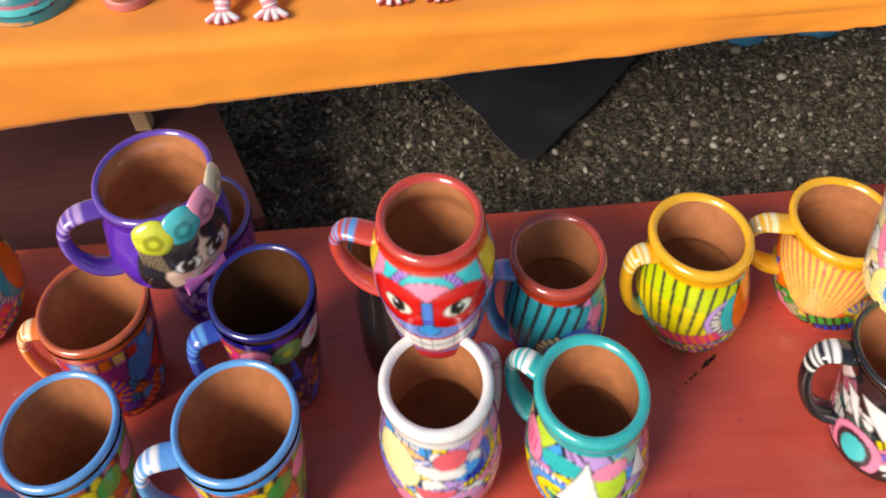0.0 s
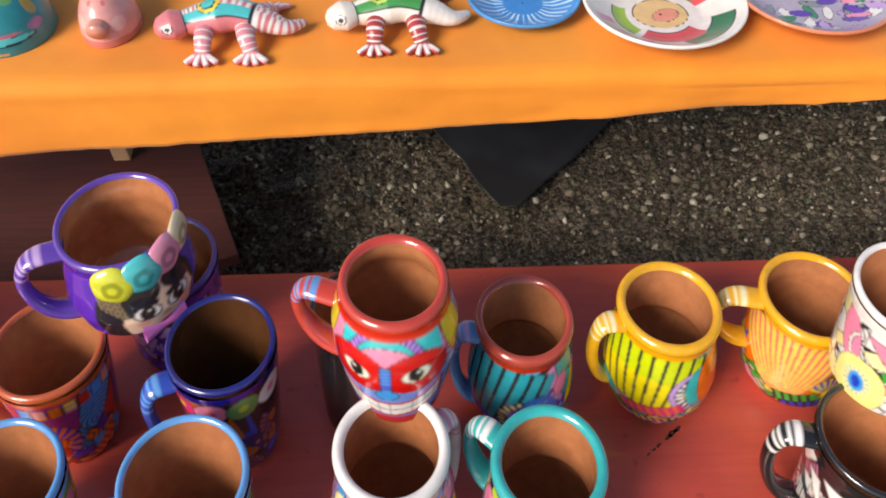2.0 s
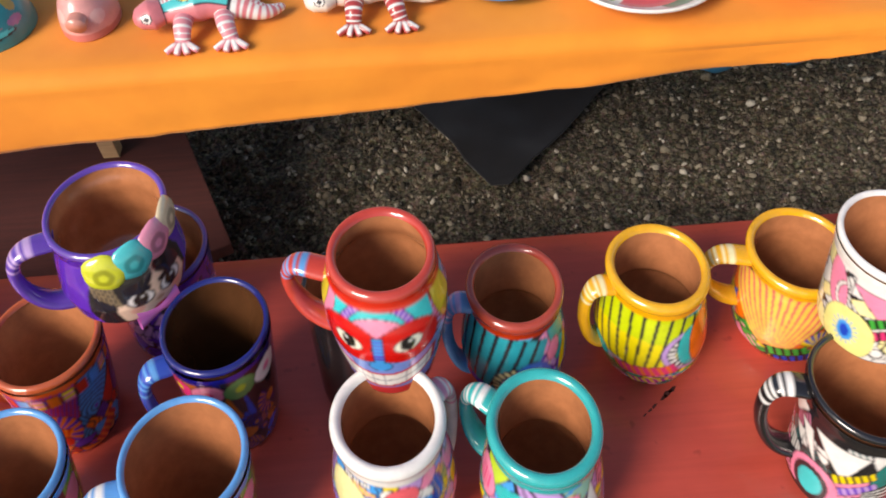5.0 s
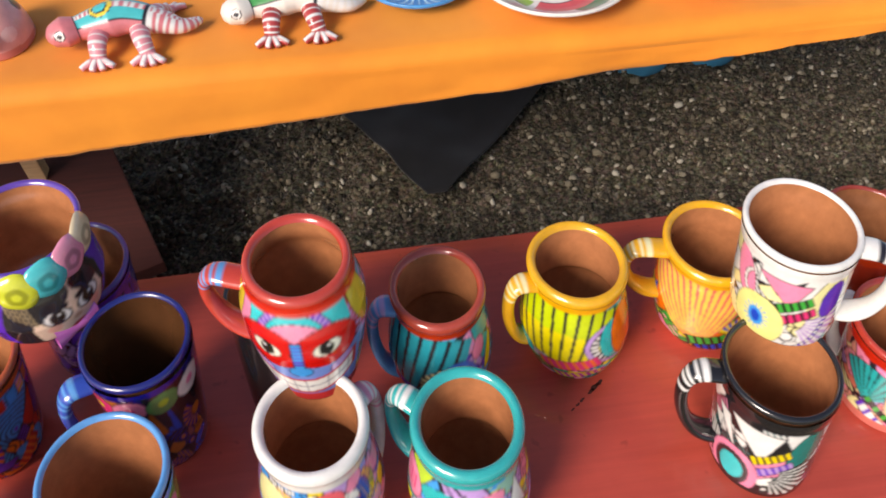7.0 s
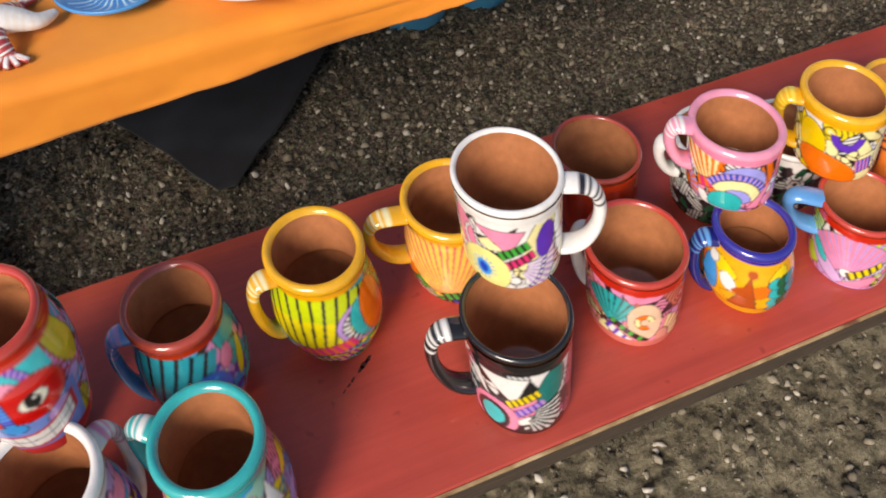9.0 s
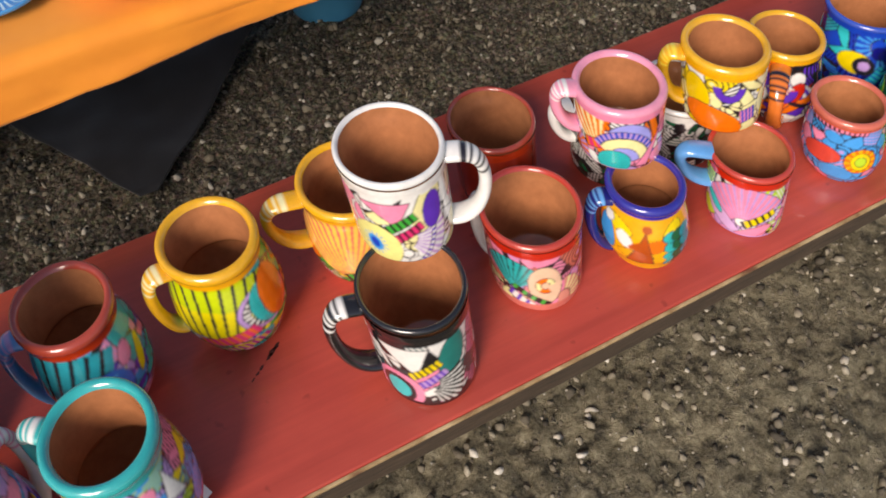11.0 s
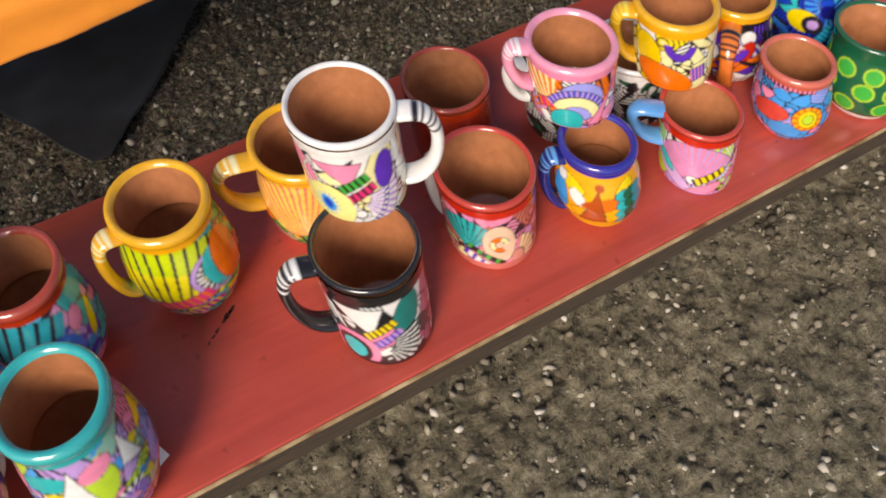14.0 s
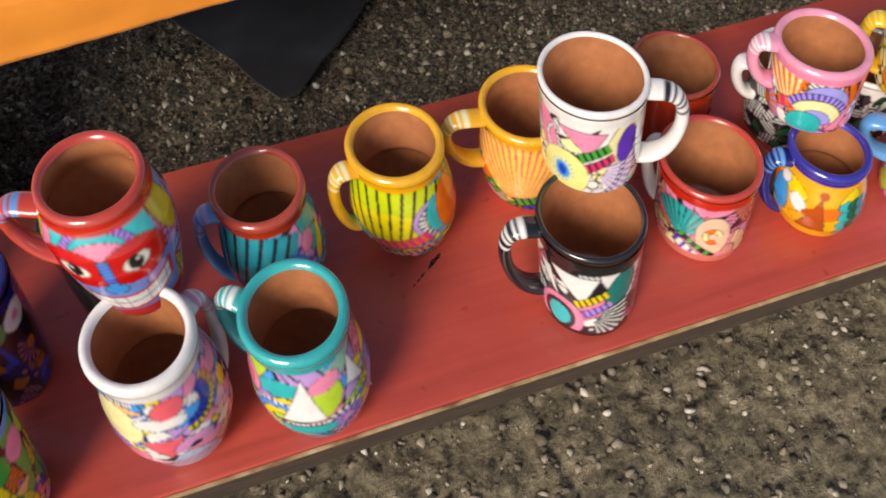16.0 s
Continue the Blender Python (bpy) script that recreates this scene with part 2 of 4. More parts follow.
def scatter(cols, U, V, seed, height, palette, count=26, low=0.1, high=0.8, size=0.008, cell=0.0008):
    """Small overlapping motifs all round the mug."""
    rnd = random.Random(seed)
    # patchwork of colour with inked borders
    seeds = [(rnd.uniform(-0.15, 0.15), rnd.uniform(low - 0.1, high) * height, rnd.choice(palette)) for _ in range(150)]
    best, second, which = np.full(U.shape, 9.0), np.full(U.shape, 9.0), np.zeros(U.shape, int)
    for i, (u, v, _) in enumerate(seeds):
        d = np.hypot(U - u, (V - v) * 1.25)
        nearer = d < best
        second = np.where(nearer, best, np.minimum(second, d))
        which = np.where(nearer, i, which)
        best = np.where(nearer, d, best)
    zone = V < 1.3 * height
    cols[zone] = np.array([c for _, _, c in seeds])[which][zone]
    tilt = rnd.uniform(0, 3)
    for i, (u, v, c) in enumerate(seeds):
        if i % 5 < 2:
            a = tilt + i * 0.7
            stripe = ((U - u) * math.cos(a) + (V - v) * math.sin(a)) / 0.0030 % 1 < 0.42
            brush(cols, zone & (which == i) & stripe, INK if i % 4 == 1 else rnd.choice(palette))
        elif i % 5 == 2:
            away = np.hypot(U - u, (V - v) * 1.25)
            brush(cols, zone & (which == i) & ((away / 0.0042) % 1 < 0.30), INK)
            brush(cols, zone & (which == i) & (away < 0.0022), rnd.choice(palette))
    brush(cols, zone & (second - best < cell), INK)
    for _ in range(count):
        u, v = rnd.uniform(-0.14, 0.14), rnd.uniform(low, high) * height
        kind, c1, c2 = rnd.random(), rnd.choice(palette), rnd.choice(palette)
        r = size * rnd.uniform(0.7, 1.5)
        if kind < 0.35:
            ell(cols, U, V, u, v, r * 1.3, r * 0.8, rnd.uniform(0, 180), c1)
        elif kind < 0.7:
            a = rnd.uniform(0, 360)
            fan(cols, U, V, u, v, r * 0.7, r * 1.8, a, a + 150, 7, c1, c2)
            ell(cols, U, V, u, v, r * 0.6, r * 0.6, 0, c2)
        else:
            bars(cols, U, V, u, v, r * 2.4, r, 5, rnd.uniform(-60, 60), c1, c2)


# outer radius against height, both as shares
STRAIGHT = [(0, 0.84), (0.03, 0.90), (0.12, 0.93), (0.5, 0.955), (0.84, 0.975), (0.87, 0.99), (0.93, 1.0)]
BELLY = [(0, 0.60), (0.03, 0.70), (0.14, 0.92), (0.32, 1.10), (0.46, 1.13), (0.62, 1.07), (0.76, 0.98), (0.84, 0.93), (0.90, 0.95), (0.95, 1.0)]
ROUND = [(0, 0.70), (0.03, 0.80), (0.16, 0.98), (0.36, 1.07), (0.6, 1.02), (0.82, 0.94), (0.90, 0.97), (0.95, 1.0)]
SKULL = [(0, 0.76), (0.04, 0.84), (0.18, 0.94), (0.36, 1.06), (0.55, 1.16), (0.72, 1.17), (0.84, 1.07), (0.92, 0.99), (0.96, 1.0)]
FLARED = [(0, 0.66), (0.03, 0.74), (0.2, 0.82), (0.5, 0.90), (0.8, 0.97), (0.93, 1.0)]

BENCH_TOP = 0.263
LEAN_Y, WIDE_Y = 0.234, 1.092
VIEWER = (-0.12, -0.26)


def mug(name, label, x, y, r, rim_z, base_z=0.0, shape=STRAIGHT, lip=0.003, band=None, coat=WHITE, paint=None, inside=CLAY, handle=180,
        grip=WHITE, stripe=WHITE, reach=0.032, dense=288, group="painted mugs", bow=1.0, handle_top=0.82, handle_low=0.17, face=None, category="mug", lean=LEAN_Y):
    """A painted clay mug whose rim's middle is at (x, y), rim_z over the bench; it stands base_z over the bench."""
    h = rim_z - base_z
    root = tagged(new(name), label, category, group)
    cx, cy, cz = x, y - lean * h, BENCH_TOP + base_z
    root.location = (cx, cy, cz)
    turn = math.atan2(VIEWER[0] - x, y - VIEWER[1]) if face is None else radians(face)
    th = np.linspace(-math.pi, math.pi, dense, endpoint=False)
    hs, rs = zip(*shape)
    levels = np.concatenate([np.linspace(0, hs[-1], 92)])
    radii = np.interp(levels, hs, rs)
    k = np.array([1, 2, 3, 2, 1]) / 9
    radii = np.convolve(np.pad(radii, 2, mode="edge"), k, "valid")
    wob = 1 + 0.006 * np.sin(2 * th + x * 90) + 0.004 * np.sin(3 * th + y * 70)

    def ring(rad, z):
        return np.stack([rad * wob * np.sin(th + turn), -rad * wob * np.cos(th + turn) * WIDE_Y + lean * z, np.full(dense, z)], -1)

    # outer wall
    verts = [ring(0.001, 0.0015)] + [ring(r * q, l * h) for l, q in zip(levels, radii)]
    U = np.stack([th * r] * (len(levels) + 1))
    V = np.stack([np.zeros(dense)] + [np.full(dense, l * h) for l in levels])
    cols = np.empty((*U.shape, 3))
    cols[:] = coat
    if paint:
        low, grow = {id(BELLY): (0.36, 1.5), id(ROUND): (0.12, 1.15), id(SKULL): (0.09, 1.06)}.get(id(shape), (0.0, 1.0))
        paint(cols, U, (V - low * h) * grow, h, r)
    if band:
        edge = 0.85 if shape is BELLY else (0.82 if shape is STRAIGHT else 0.88)
        wave = 0.004 * np.sin(U * 210 + x * 40)
        if band is BLACK:
            brush(cols, V > (edge + wave) * h - 0.0010, INK)
        brush(cols, V > (edge + wave) * h, band)
    grey = cols.mean(-1, keepdims=True)
    cols = np.clip(grey + 1.22 * (cols - grey), 0.006, 0.86)
    # the brush leaves soft edges
    cols = (np.roll(cols, 1, 1) + 2 * cols + np.roll(cols, -1, 1)) / 4
    cols[1:-1] = (cols[:-2] + 2 * cols[1:-1] + cols[2:]) / 4
    grid_mesh("body", verts, len(verts), dense, cols, GLAZE, root)
    # rolled lip
    lip_rows = []
    for a in np.linspace(-140, 170, 14):
        rr = r - lip + lip * math.cos(radians(a))
        lip_rows.append(ring(rr, h - lip * 1.25 + lip * 1.25 * math.sin(radians(a))))
    colour = np.empty((len(lip_rows), dense, 3))
    colour[:] = band or coat
    grid_mesh("rim", lip_rows, len(lip_rows), dense, colour, GLAZE, root)
    # inside
    wall = 0.0045
    mouth = r - 2 * lip + 0.0006
    share = np.clip((levels - 0.72) / 0.22, 0, 1)
    share = share * share * (3 - 2 * share)
    hollow = (r * radii - wall) * (1 - share) + mouth * share
    if shape is BELLY:
        # a straight thick neck inside, then the wider belly under it
        hollow = np.where(levels > 0.55, mouth, np.minimum(r * radii - wall, mouth + 0.18 * np.maximum(0.55 - levels, 0) * r / 0.04))
    hollow = np.convolve(np.pad(hollow, 3, mode="edge"), np.ones(7) / 7, "valid")
    inner = [ring(mouth, h - lip * 0.7)]
    for l, q in list(zip(levels, hollow))[::-2]:
        if l * h < 0.007:
            break
        if l * h < h - lip * 1.4:
            inner.append(ring(q, l * h))
    inner += [ring(r * radii[4] * 0.86, 0.0062), ring(r * 0.4, 0.0052), ring(0.001, 0.005)]
    ink = np.empty((len(inner), dense, 3))
    ink[:] = inside
    grid_mesh("interior", inner, len(inner), dense, ink, CLAYIN, root, "bare terracotta inside")
    # handle
    if handle is not None:
        a = radians(handle)
        ax, ay = math.cos(a), math.sin(a)
        q0, q1 = np.interp(handle_top, hs, rs) * r - 0.003, np.interp(handle_low, hs, rs) * r - 0.003
        rows_n, n = 40, 20
        pts, cc = [], []
        for i in range(rows_n):
            s = i / (rows_n - 1)
            out = math.sin(math.pi * s) ** 0.62 * reach * bow
            base = q0 + (q1 - q0) * s
            z = h * (handle_top + (handle_low - handle_top) * (0.5 - 0.5 * math.cos(math.pi * s))) + 0.10 * h * math.sin(math.pi * s)
            pts.append((base + out, z))
        for i, (d, z) in enumerate(pts):
            d0, z0 = pts[max(i - 1, 0)]
            d1, z1 = pts[min(i + 1, rows_n - 1)]
            length = math.hypot(d1 - d0, z1 - z0)
            nx, nz = -(z1 - z0) / length, (d1 - d0) / length
            s = i / (rows_n - 1)
            wide, thick = 0.0074 + 0.0014 * math.cos(2 * math.pi * s), 0.0047
            for j in range(n):
                b = 2 * math.pi * j / n
                dd, zz, side = d + nx * thick * math.cos(b), z + nz * thick * math.cos(b), wide * math.sin(b)
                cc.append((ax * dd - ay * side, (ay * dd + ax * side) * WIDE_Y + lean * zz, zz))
        hc = np.empty((rows_n, n, 3))
        hc[:] = grip
        if stripe is not None:
            for i in range(rows_n):
                s = i / (rows_n - 1)
                if 0.08 < s < 0.42 and int(s * 30) % 2:
                    hc[i, :] = stripe
        grid_mesh("handle", cc, rows_n, n, hc, GLAZE, root)
    return root


CLAYIN = painted("bare_clay", 0.24, 0.6, 0.35)

# ---- setting: ground, bench, table ----


def relief(x, y):
    """Height of the trodden soil: lumps, clods and crumbs."""
    p = Vector((x, y, 0))
    low = 0.010 * noise.noise(p * 5) + 0.006 * noise.noise(p * 17)
    clod = 0.010 * max(0.0, noise.noise(p * 34 + Vector((3, 7, 1)))) + 0.0075 * abs(noise.noise(p * 58)) + 0.0045 * noise.noise(p * 110)
    return low + clod - 0.010


def ground():
    xs = np.concatenate([np.linspace(-60, -1.6, 12), np.linspace(-1.5, -0.9, 30), np.arange(-0.88, 1.3, 0.0052), np.linspace(1.33, 2.0, 30), np.linspace(2.1, 60, 12)])
    ys = np.concatenate([np.linspace(-60, -0.8, 12), np.arange(-0.6, 1.2, 0.0052), np.linspace(1.23, 2.2, 30), np.linspace(2.3, 60, 12)])
    verts = []
    for yy in ys:
        for xx in xs:
            verts.append((xx, yy, relief(xx, yy) if abs(xx) < 2.2 and -0.9 < yy < 2.4 else -0.008))
    ob = grid_mesh("ground", verts, len(ys), len(xs), None, GRAVEL, None, wrap=False)
    return tagged(ob, "brown gravelly soil scattered with small pale stones", "ground", kind="structure")


ground()


def pebbles(name, label, count, area, sizes, seed, power=5):
    rnd = random.Random(seed)
    verts, faces = [], []
    ico = bmesh.new()
    bmesh.ops.create_icosphere(ico, subdivisions=1, radius=1)
    unit = [v.co.copy() for v in ico.verts]
    tris = [tuple(v.index for v in f.verts) for f in ico.faces]
    ico.free()
    for _ in range(count):
        x, y = rnd.uniform(*area[:2]), rnd.uniform(*area[2:])
        s = sizes[0] + (sizes[1] - sizes[0]) * rnd.random() ** power
        m = Euler((rnd.uniform(0, 6), rnd.uniform(0, 6), rnd.uniform(0, 6))).to_matrix()
        flat = (rnd.uniform(0.7, 1.2), rnd.uniform(0.6, 1.0), rnd.uniform(0.4, 0.8))
        z = relief(x, y) - s * 0.12
        start = len(verts)
        for u in unit:
            k = 1 + 0.42 * rnd.uniform(-1, 1)
            v = m @ Vector((u.x * flat[0], u.y * flat[1], u.z * flat[2])) * s * k
            verts.append((x + v.x, y + v.y, z + v.z))
        faces += [tuple(start + i for i in f) for f in tris]
    me = bpy.data.meshes.new(name)
    me.from_pydata(verts, [], faces)
    smooth(me)
    me.materials.append(STONE)
    return tagged(new(name, me), label, "gravel", kind="stuff")


pebbles("gravel", "fine grey gravel lying on the soil behind the bench", 26000, (-0.95, 1.5, 0.22, 1.35), (0.0026, 0.0085), 3, 3.5)
pebbles("pebbles", "pale pebbles and crumbs of earth before the bench", 14000, (-0.4, 1.3, -0.5, 0.3), (0.0012, 0.0090), 4, 4.5)

X0, X1 = -0.95, 1.35
BACK_Y = 0.296


def bench():
    root = tagged(new("bench"), "low wooden bench painted brick red, its worn front edge bare", "bench")
    bm = bmesh.new()
    box(bm, (X0, 0.004, BENCH_TOP - 0.019), (X1, BACK_Y, BENCH_TOP), 0.0022)
    part("seat_board", bm, RED, root)
    bm = bmesh.new()
    box(bm, (X0, 0.0012, BENCH_TOP - 0.0042), (X1, 0.0038, BENCH_TOP - 0.0010), 0.0006)
    part("worn_edge", bm, WORN, root, "bare wood where the paint has worn off")
    # thin added strip: the front face's shade is painted in as dark wood
    bm = bmesh.new()
    box(bm, (X0, 0.0010, BENCH_TOP - 0.030), (X1, 0.0036, BENCH_TOP - 0.0044), 0.0006)
    part("shaded_edge", bm, SHADED_WOOD, root, "dark brown wood of the front face, its shade put into the colour")
    for lx in (-0.8, 1.15):
        bm = bmesh.new()
        box(bm, (lx, 0.05, -0.012), (lx + 0.03, 0.26, BENCH_TOP - 0.0195), 0.002)
        part("leg", bm, RED, root)
    bm = bmesh.new()
    box(bm, (-0.76, 0.14, 0.12), (1.14, 0.165, 0.17), 0.002)
    part("stretcher", bm, RED, root)
    # dark scratch in the paint: a run of ragged scraped flecks
    bm = bmesh.new()
    rnd = random.Random(5)
    for at_s, half, wide in ((0.02, 0.0042, 0.0016), (0.16, 0.0050, 0.0022), (0.30, 0.0040, 0.0017), (0.62, 0.0030, 0.0011), (0.78, 0.0026, 0.0009), (0.95, 0.0022, 0.0007)):
        px, py = 0.0 - 0.0285 * at_s, 0.1290 - 0.0211 * at_s
        ring = []
        for k in range(12):
            a = 2 * math.pi * k / 12
            u, v = half * math.cos(a) * rnd.uniform(0.8, 1.2), wide * math.sin(a) * rnd.uniform(0.6, 1.3)
            ring.append((px + 0.804 * u - 0.595 * v, py + 0.595 * u + 0.804 * v))
        low = [bm.verts.new((x, y, BENCH_TOP - 0.0002)) for x, y in ring]
        top = [bm.verts.new((x, y, BENCH_TOP + 0.00025)) for x, y in ring]
        bm.faces.new(top)
        for k in range(12):
            bm.faces.new((low[k], low[(k + 1) % 12], top[(k + 1) % 12], top[k]))
    part("scratch", bm, SCRATCH, root, "short dark scrape in the red paint")
    return root


bench()

TABLE_TOP, TABLE_Y = 0.403, 0.392


def hem(x):
    return min(0.388, 0.3274 + 0.0573 * (x + 0.6))


def orange_table():
    root = tagged(new("market_table"), "display table standing behind the bench under an orange cloth", "table")
    bm = bmesh.new()
    box(bm, (-1.0, TABLE_Y + 0.012, TABLE_TOP - 0.025), (1.5, 1.15, TABLE_TOP - 0.003), 0.002)
    part("tabletop", bm, RAW_WOOD, root)
    for lx, ly in ((-0.96, 0.86), (1.42, 0.50), (-0.96, 1.08), (1.42, 1.08)):
        bm = bmesh.new()
        box(bm, (lx, ly, -0.012), (lx + 0.035, ly + 0.035, TABLE_TOP - 0.0255), 0.002)
        part("leg", bm, RAW_WOOD, root)
    return root


orange_table()


def orange_cloth():
    cols = 320
    xs = np.linspace(-1.02, 1.52, cols)
    rows = []
    prof = [(1.17, None)] + [(y, None) for y in np.linspace(1.1, TABLE_Y + 0.03, 14)]
    for y, _ in prof:
        rows.append([(x, y, TABLE_TOP + 0.0015 + 0.0015 * noise.noise(Vector((x * 6, y * 6, 0)))) for x in xs])
    for a in np.linspace(10, 90, 7):
        ra = radians(a)
        rows.append([(x, TABLE_Y + 0.018 - 0.018 * math.sin(ra) - 0.003 * noise.noise(Vector((x * 5, 1, 0))), TABLE_TOP + 0.0015 - 0.014 * (1 - math.cos(ra)) + 0.0012 * noise.noise(Vector((x * 8, 2, 0)))) for x in xs])
    top_z = TABLE_TOP - 0.0125
    for s in np.linspace(0.08, 1, 14):
        rows.append([(x, TABLE_Y - 0.004 * s + s * (0.005 * noise.noise(Vector((x * 7, s, 4))) + 0.0025 * noise.noise(Vector((x * 22, s * 2, 7)))), top_z + (hem(x) - top_z + 0.0012 * noise.noise(Vector((x * 60, 9, 0)))) * s) for x in xs])
    ob = grid_mesh("tablecloth", rows, len(rows), cols, None, ORANGE, None, wrap=False)
    mod = ob.modifiers.new("thickness", "SOLIDIFY")
    mod.thickness, mod.offset = 0.0012, -1
    return tagged(ob, "bright orange cloth spread over the table, hem hanging down its front", "tablecloth")


orange_cloth()


def dark_tarp():
    """A black sheet that hangs under the table and comes to a point on the ground."""
    n, rows = 30, []
    for i in range(24):
        s = i / 23
        lo = Vector((-0.27, 0.92, 0.03)).lerp(Vector((-0.080, 0.606, 0.003)), s)
        hi = Vector((0.25, 0.92, 0.03)).lerp(Vector((-0.054, 0.606, 0.003)), s)
        row = []
        for j in range(n):
            p = lo.lerp(hi, j / (n - 1))
            k = noise.noise(p * 9) * 0.014 + noise.noise(p * 24) * 0.005
            row.append((p.x, p.y, max(0.006, p.z * (1 - s * 0.2) + k + 0.012 * (1 - s))))
        rows.append(row)
    ob = grid_mesh("black_tarp", rows, len(rows), n, None, BLACK_CLOTH, None, wrap=False)
    mod = ob.modifiers.new("thickness", "SOLIDIFY")
    mod.thickness = 0.003
    return tagged(ob, "crumpled black plastic sheet trailing to a point on the gravel", "tarp")


dark_tarp()


def maroon_crate():
    root = tagged(new("low_stool"), "dark maroon wooden box standing in the shade under the table", "stool")
    root.matrix_basis = pose(-0.408, 0.44, 0, 0, 0, 21.5)
    bm = bmesh.new()
    box(bm, (-0.60, 0.0, 0.10), (0.0, 0.32, 0.118), 0.002)
    part("top", bm, MAROON, root)
    for lo, hi in (((-0.58, 0.02, -0.012), (-0.56, 0.30, 0.0995)), ((-0.04, 0.02, -0.012), (-0.02, 0.30, 0.0995)), ((-0.5595, 0.02, -0.012), (-0.0405, 0.04, 0.0995))):
        bm = bmesh.new()
        box(bm, lo, hi, 0.002)
        part("side_panel", bm, MAROON, root)
    return root


maroon_crate()


def batten():
    bm = bmesh.new()
    box(bm, (-0.586, 0.600, 0.1185), (-0.565, 0.620, TABLE_TOP - 0.026), 0.0015)
    ob = part("table_post", bm, RAW_WOOD, None)
    return tagged(ob, "pale rough wooden post propping the table from the box", "post")


batten()


def newspaper():
    n, rows = 16, []
    for i in range(12):
        rows.append([(-0.94 + 0.16 * j / 15, 0.48 + 0.09 * i / 11 + 0.05 * j / 15, 0.1215 + 0.006 * abs(noise.noise(Vector((i * 0.3, j * 0.25, 1))))) for j in range(n)])
    ob = grid_mesh("newspaper", rows, 12, n, None, PAPER, None, wrap=False)
    mod = ob.modifiers.new("thickness", "SOLIDIFY")
    mod.thickness = 0.0015
    return tagged(ob, "folded greyish newspaper lying on the maroon box", "newspaper")


newspaper()


def basin(x, y, r):
    root = tagged(new("plastic_basin"), "round blue plastic basin standing on the gravel behind the table", "basin", "blue basins")
    root.location = (x, y, -0.012)
    prof = [(0.001, 0.0), (r * 0.72, 0.0), (r * 0.76, 0.006), (r * 0.95, 0.075), (r * 0.985, 0.08), (r, 0.078), (r * 0.985, 0.086), (r * 0.93, 0.083), (r * 0.73, 0.010), (0.001, 0.006)]
    n = 56
    rows = [[(q * math.cos(2 * math.pi * j / n), q * math.sin(2 * math.pi * j / n), z) for j in range(n)] for q, z in prof]
    grid_mesh("bowl", rows, len(rows), n, None, BLUE_PLASTIC, root)
    return root


basin(0.318, 0.895, 0.080)
basin(0.446, 0.893, 0.070)

# ---- painted mugs on the bench ----
BRIGHT = [YELLOW, PINK, TEAL, SKYB, ORANGEP, LILAC, WHITE, LIME]
COOL = [TEAL, SKYB, LILAC, PURPLE, CYAN, PINK]
WARM = [ORANGEP, YELLOW, PINK, REDP, GOLD, CREAM]


def paint_yellow(c, U, V, h, r):
    scatter(c, U, V, 11, h, [GREEN, TEAL, ORANGEP, YELLOW, PINK, BLUE], 12, -0.2, 0.6)
    fan(c, U, V, -0.014, -0.85 * h, 0.92 * h, 1.62 * h, 64, 122, 14, (0.74, 0.64, 0.05), INK, share=0.74)
    upper = (np.hypot(U + 0.014, V + 0.85 * h) > 1.30 * h) & (c[..., 0] > 0.70) & (c[..., 2] < 0.07) & (c[..., 1] > 0.6)
    c[upper] = (0.50, 0.60, 0.06)
    fan(c, U, V, 0.030, 0.30 * h, 0.015, 0.021, 90, 300, 13, WHITE, INK)
    fan(c, U, V, 0.030, 0.30 * h, 0.021, 0.0245, 90, 300, 1, LILAC, LILAC)
    ell(c, U, V, 0.030, 0.32 * h, 0.0135, 0.024, 4, TEAL)
    ell(c, U, V, 0.040, 0.34 * h, 0.014, 0.030, 0, ORANGEP)
    bars(c, U, V, -0.004, 0.02 * h, 0.044, 0.014, 7, 20, HOT, ORANGEP)
    bars(c, U, V, 0.004, -0.18 * h, 0.040, 0.012, 7, 20, (0.42, 0.05, 0.30), YELLOW)
    ell(c, U, V, -0.044, 0.02 * h, 0.012, 0.010, -30, TEAL)


def paint_yellow_back(c, U, V, h, r):
    scatter(c, U, V, 21, h, [ORANGEP, PINK, YELLOW, GREEN, BLUE], 30, 0.05, 0.6)
    fan(c, U, V, -0.006, 0.1 * h, 0.01, 0.85 * h, 50, 140, 15, (0.72, 0.16, 0.16), (0.80, 0.56, 0.16), share=0.36)
    bars(c, U, V, 0.004, 0.20 * h, 0.03, 0.010, 5, 18, GREEN, BLACK)
    bars(c, U, V, 0.010, 0.08 * h, 0.03, 0.010, 5, 18, BLUE, BLACK)


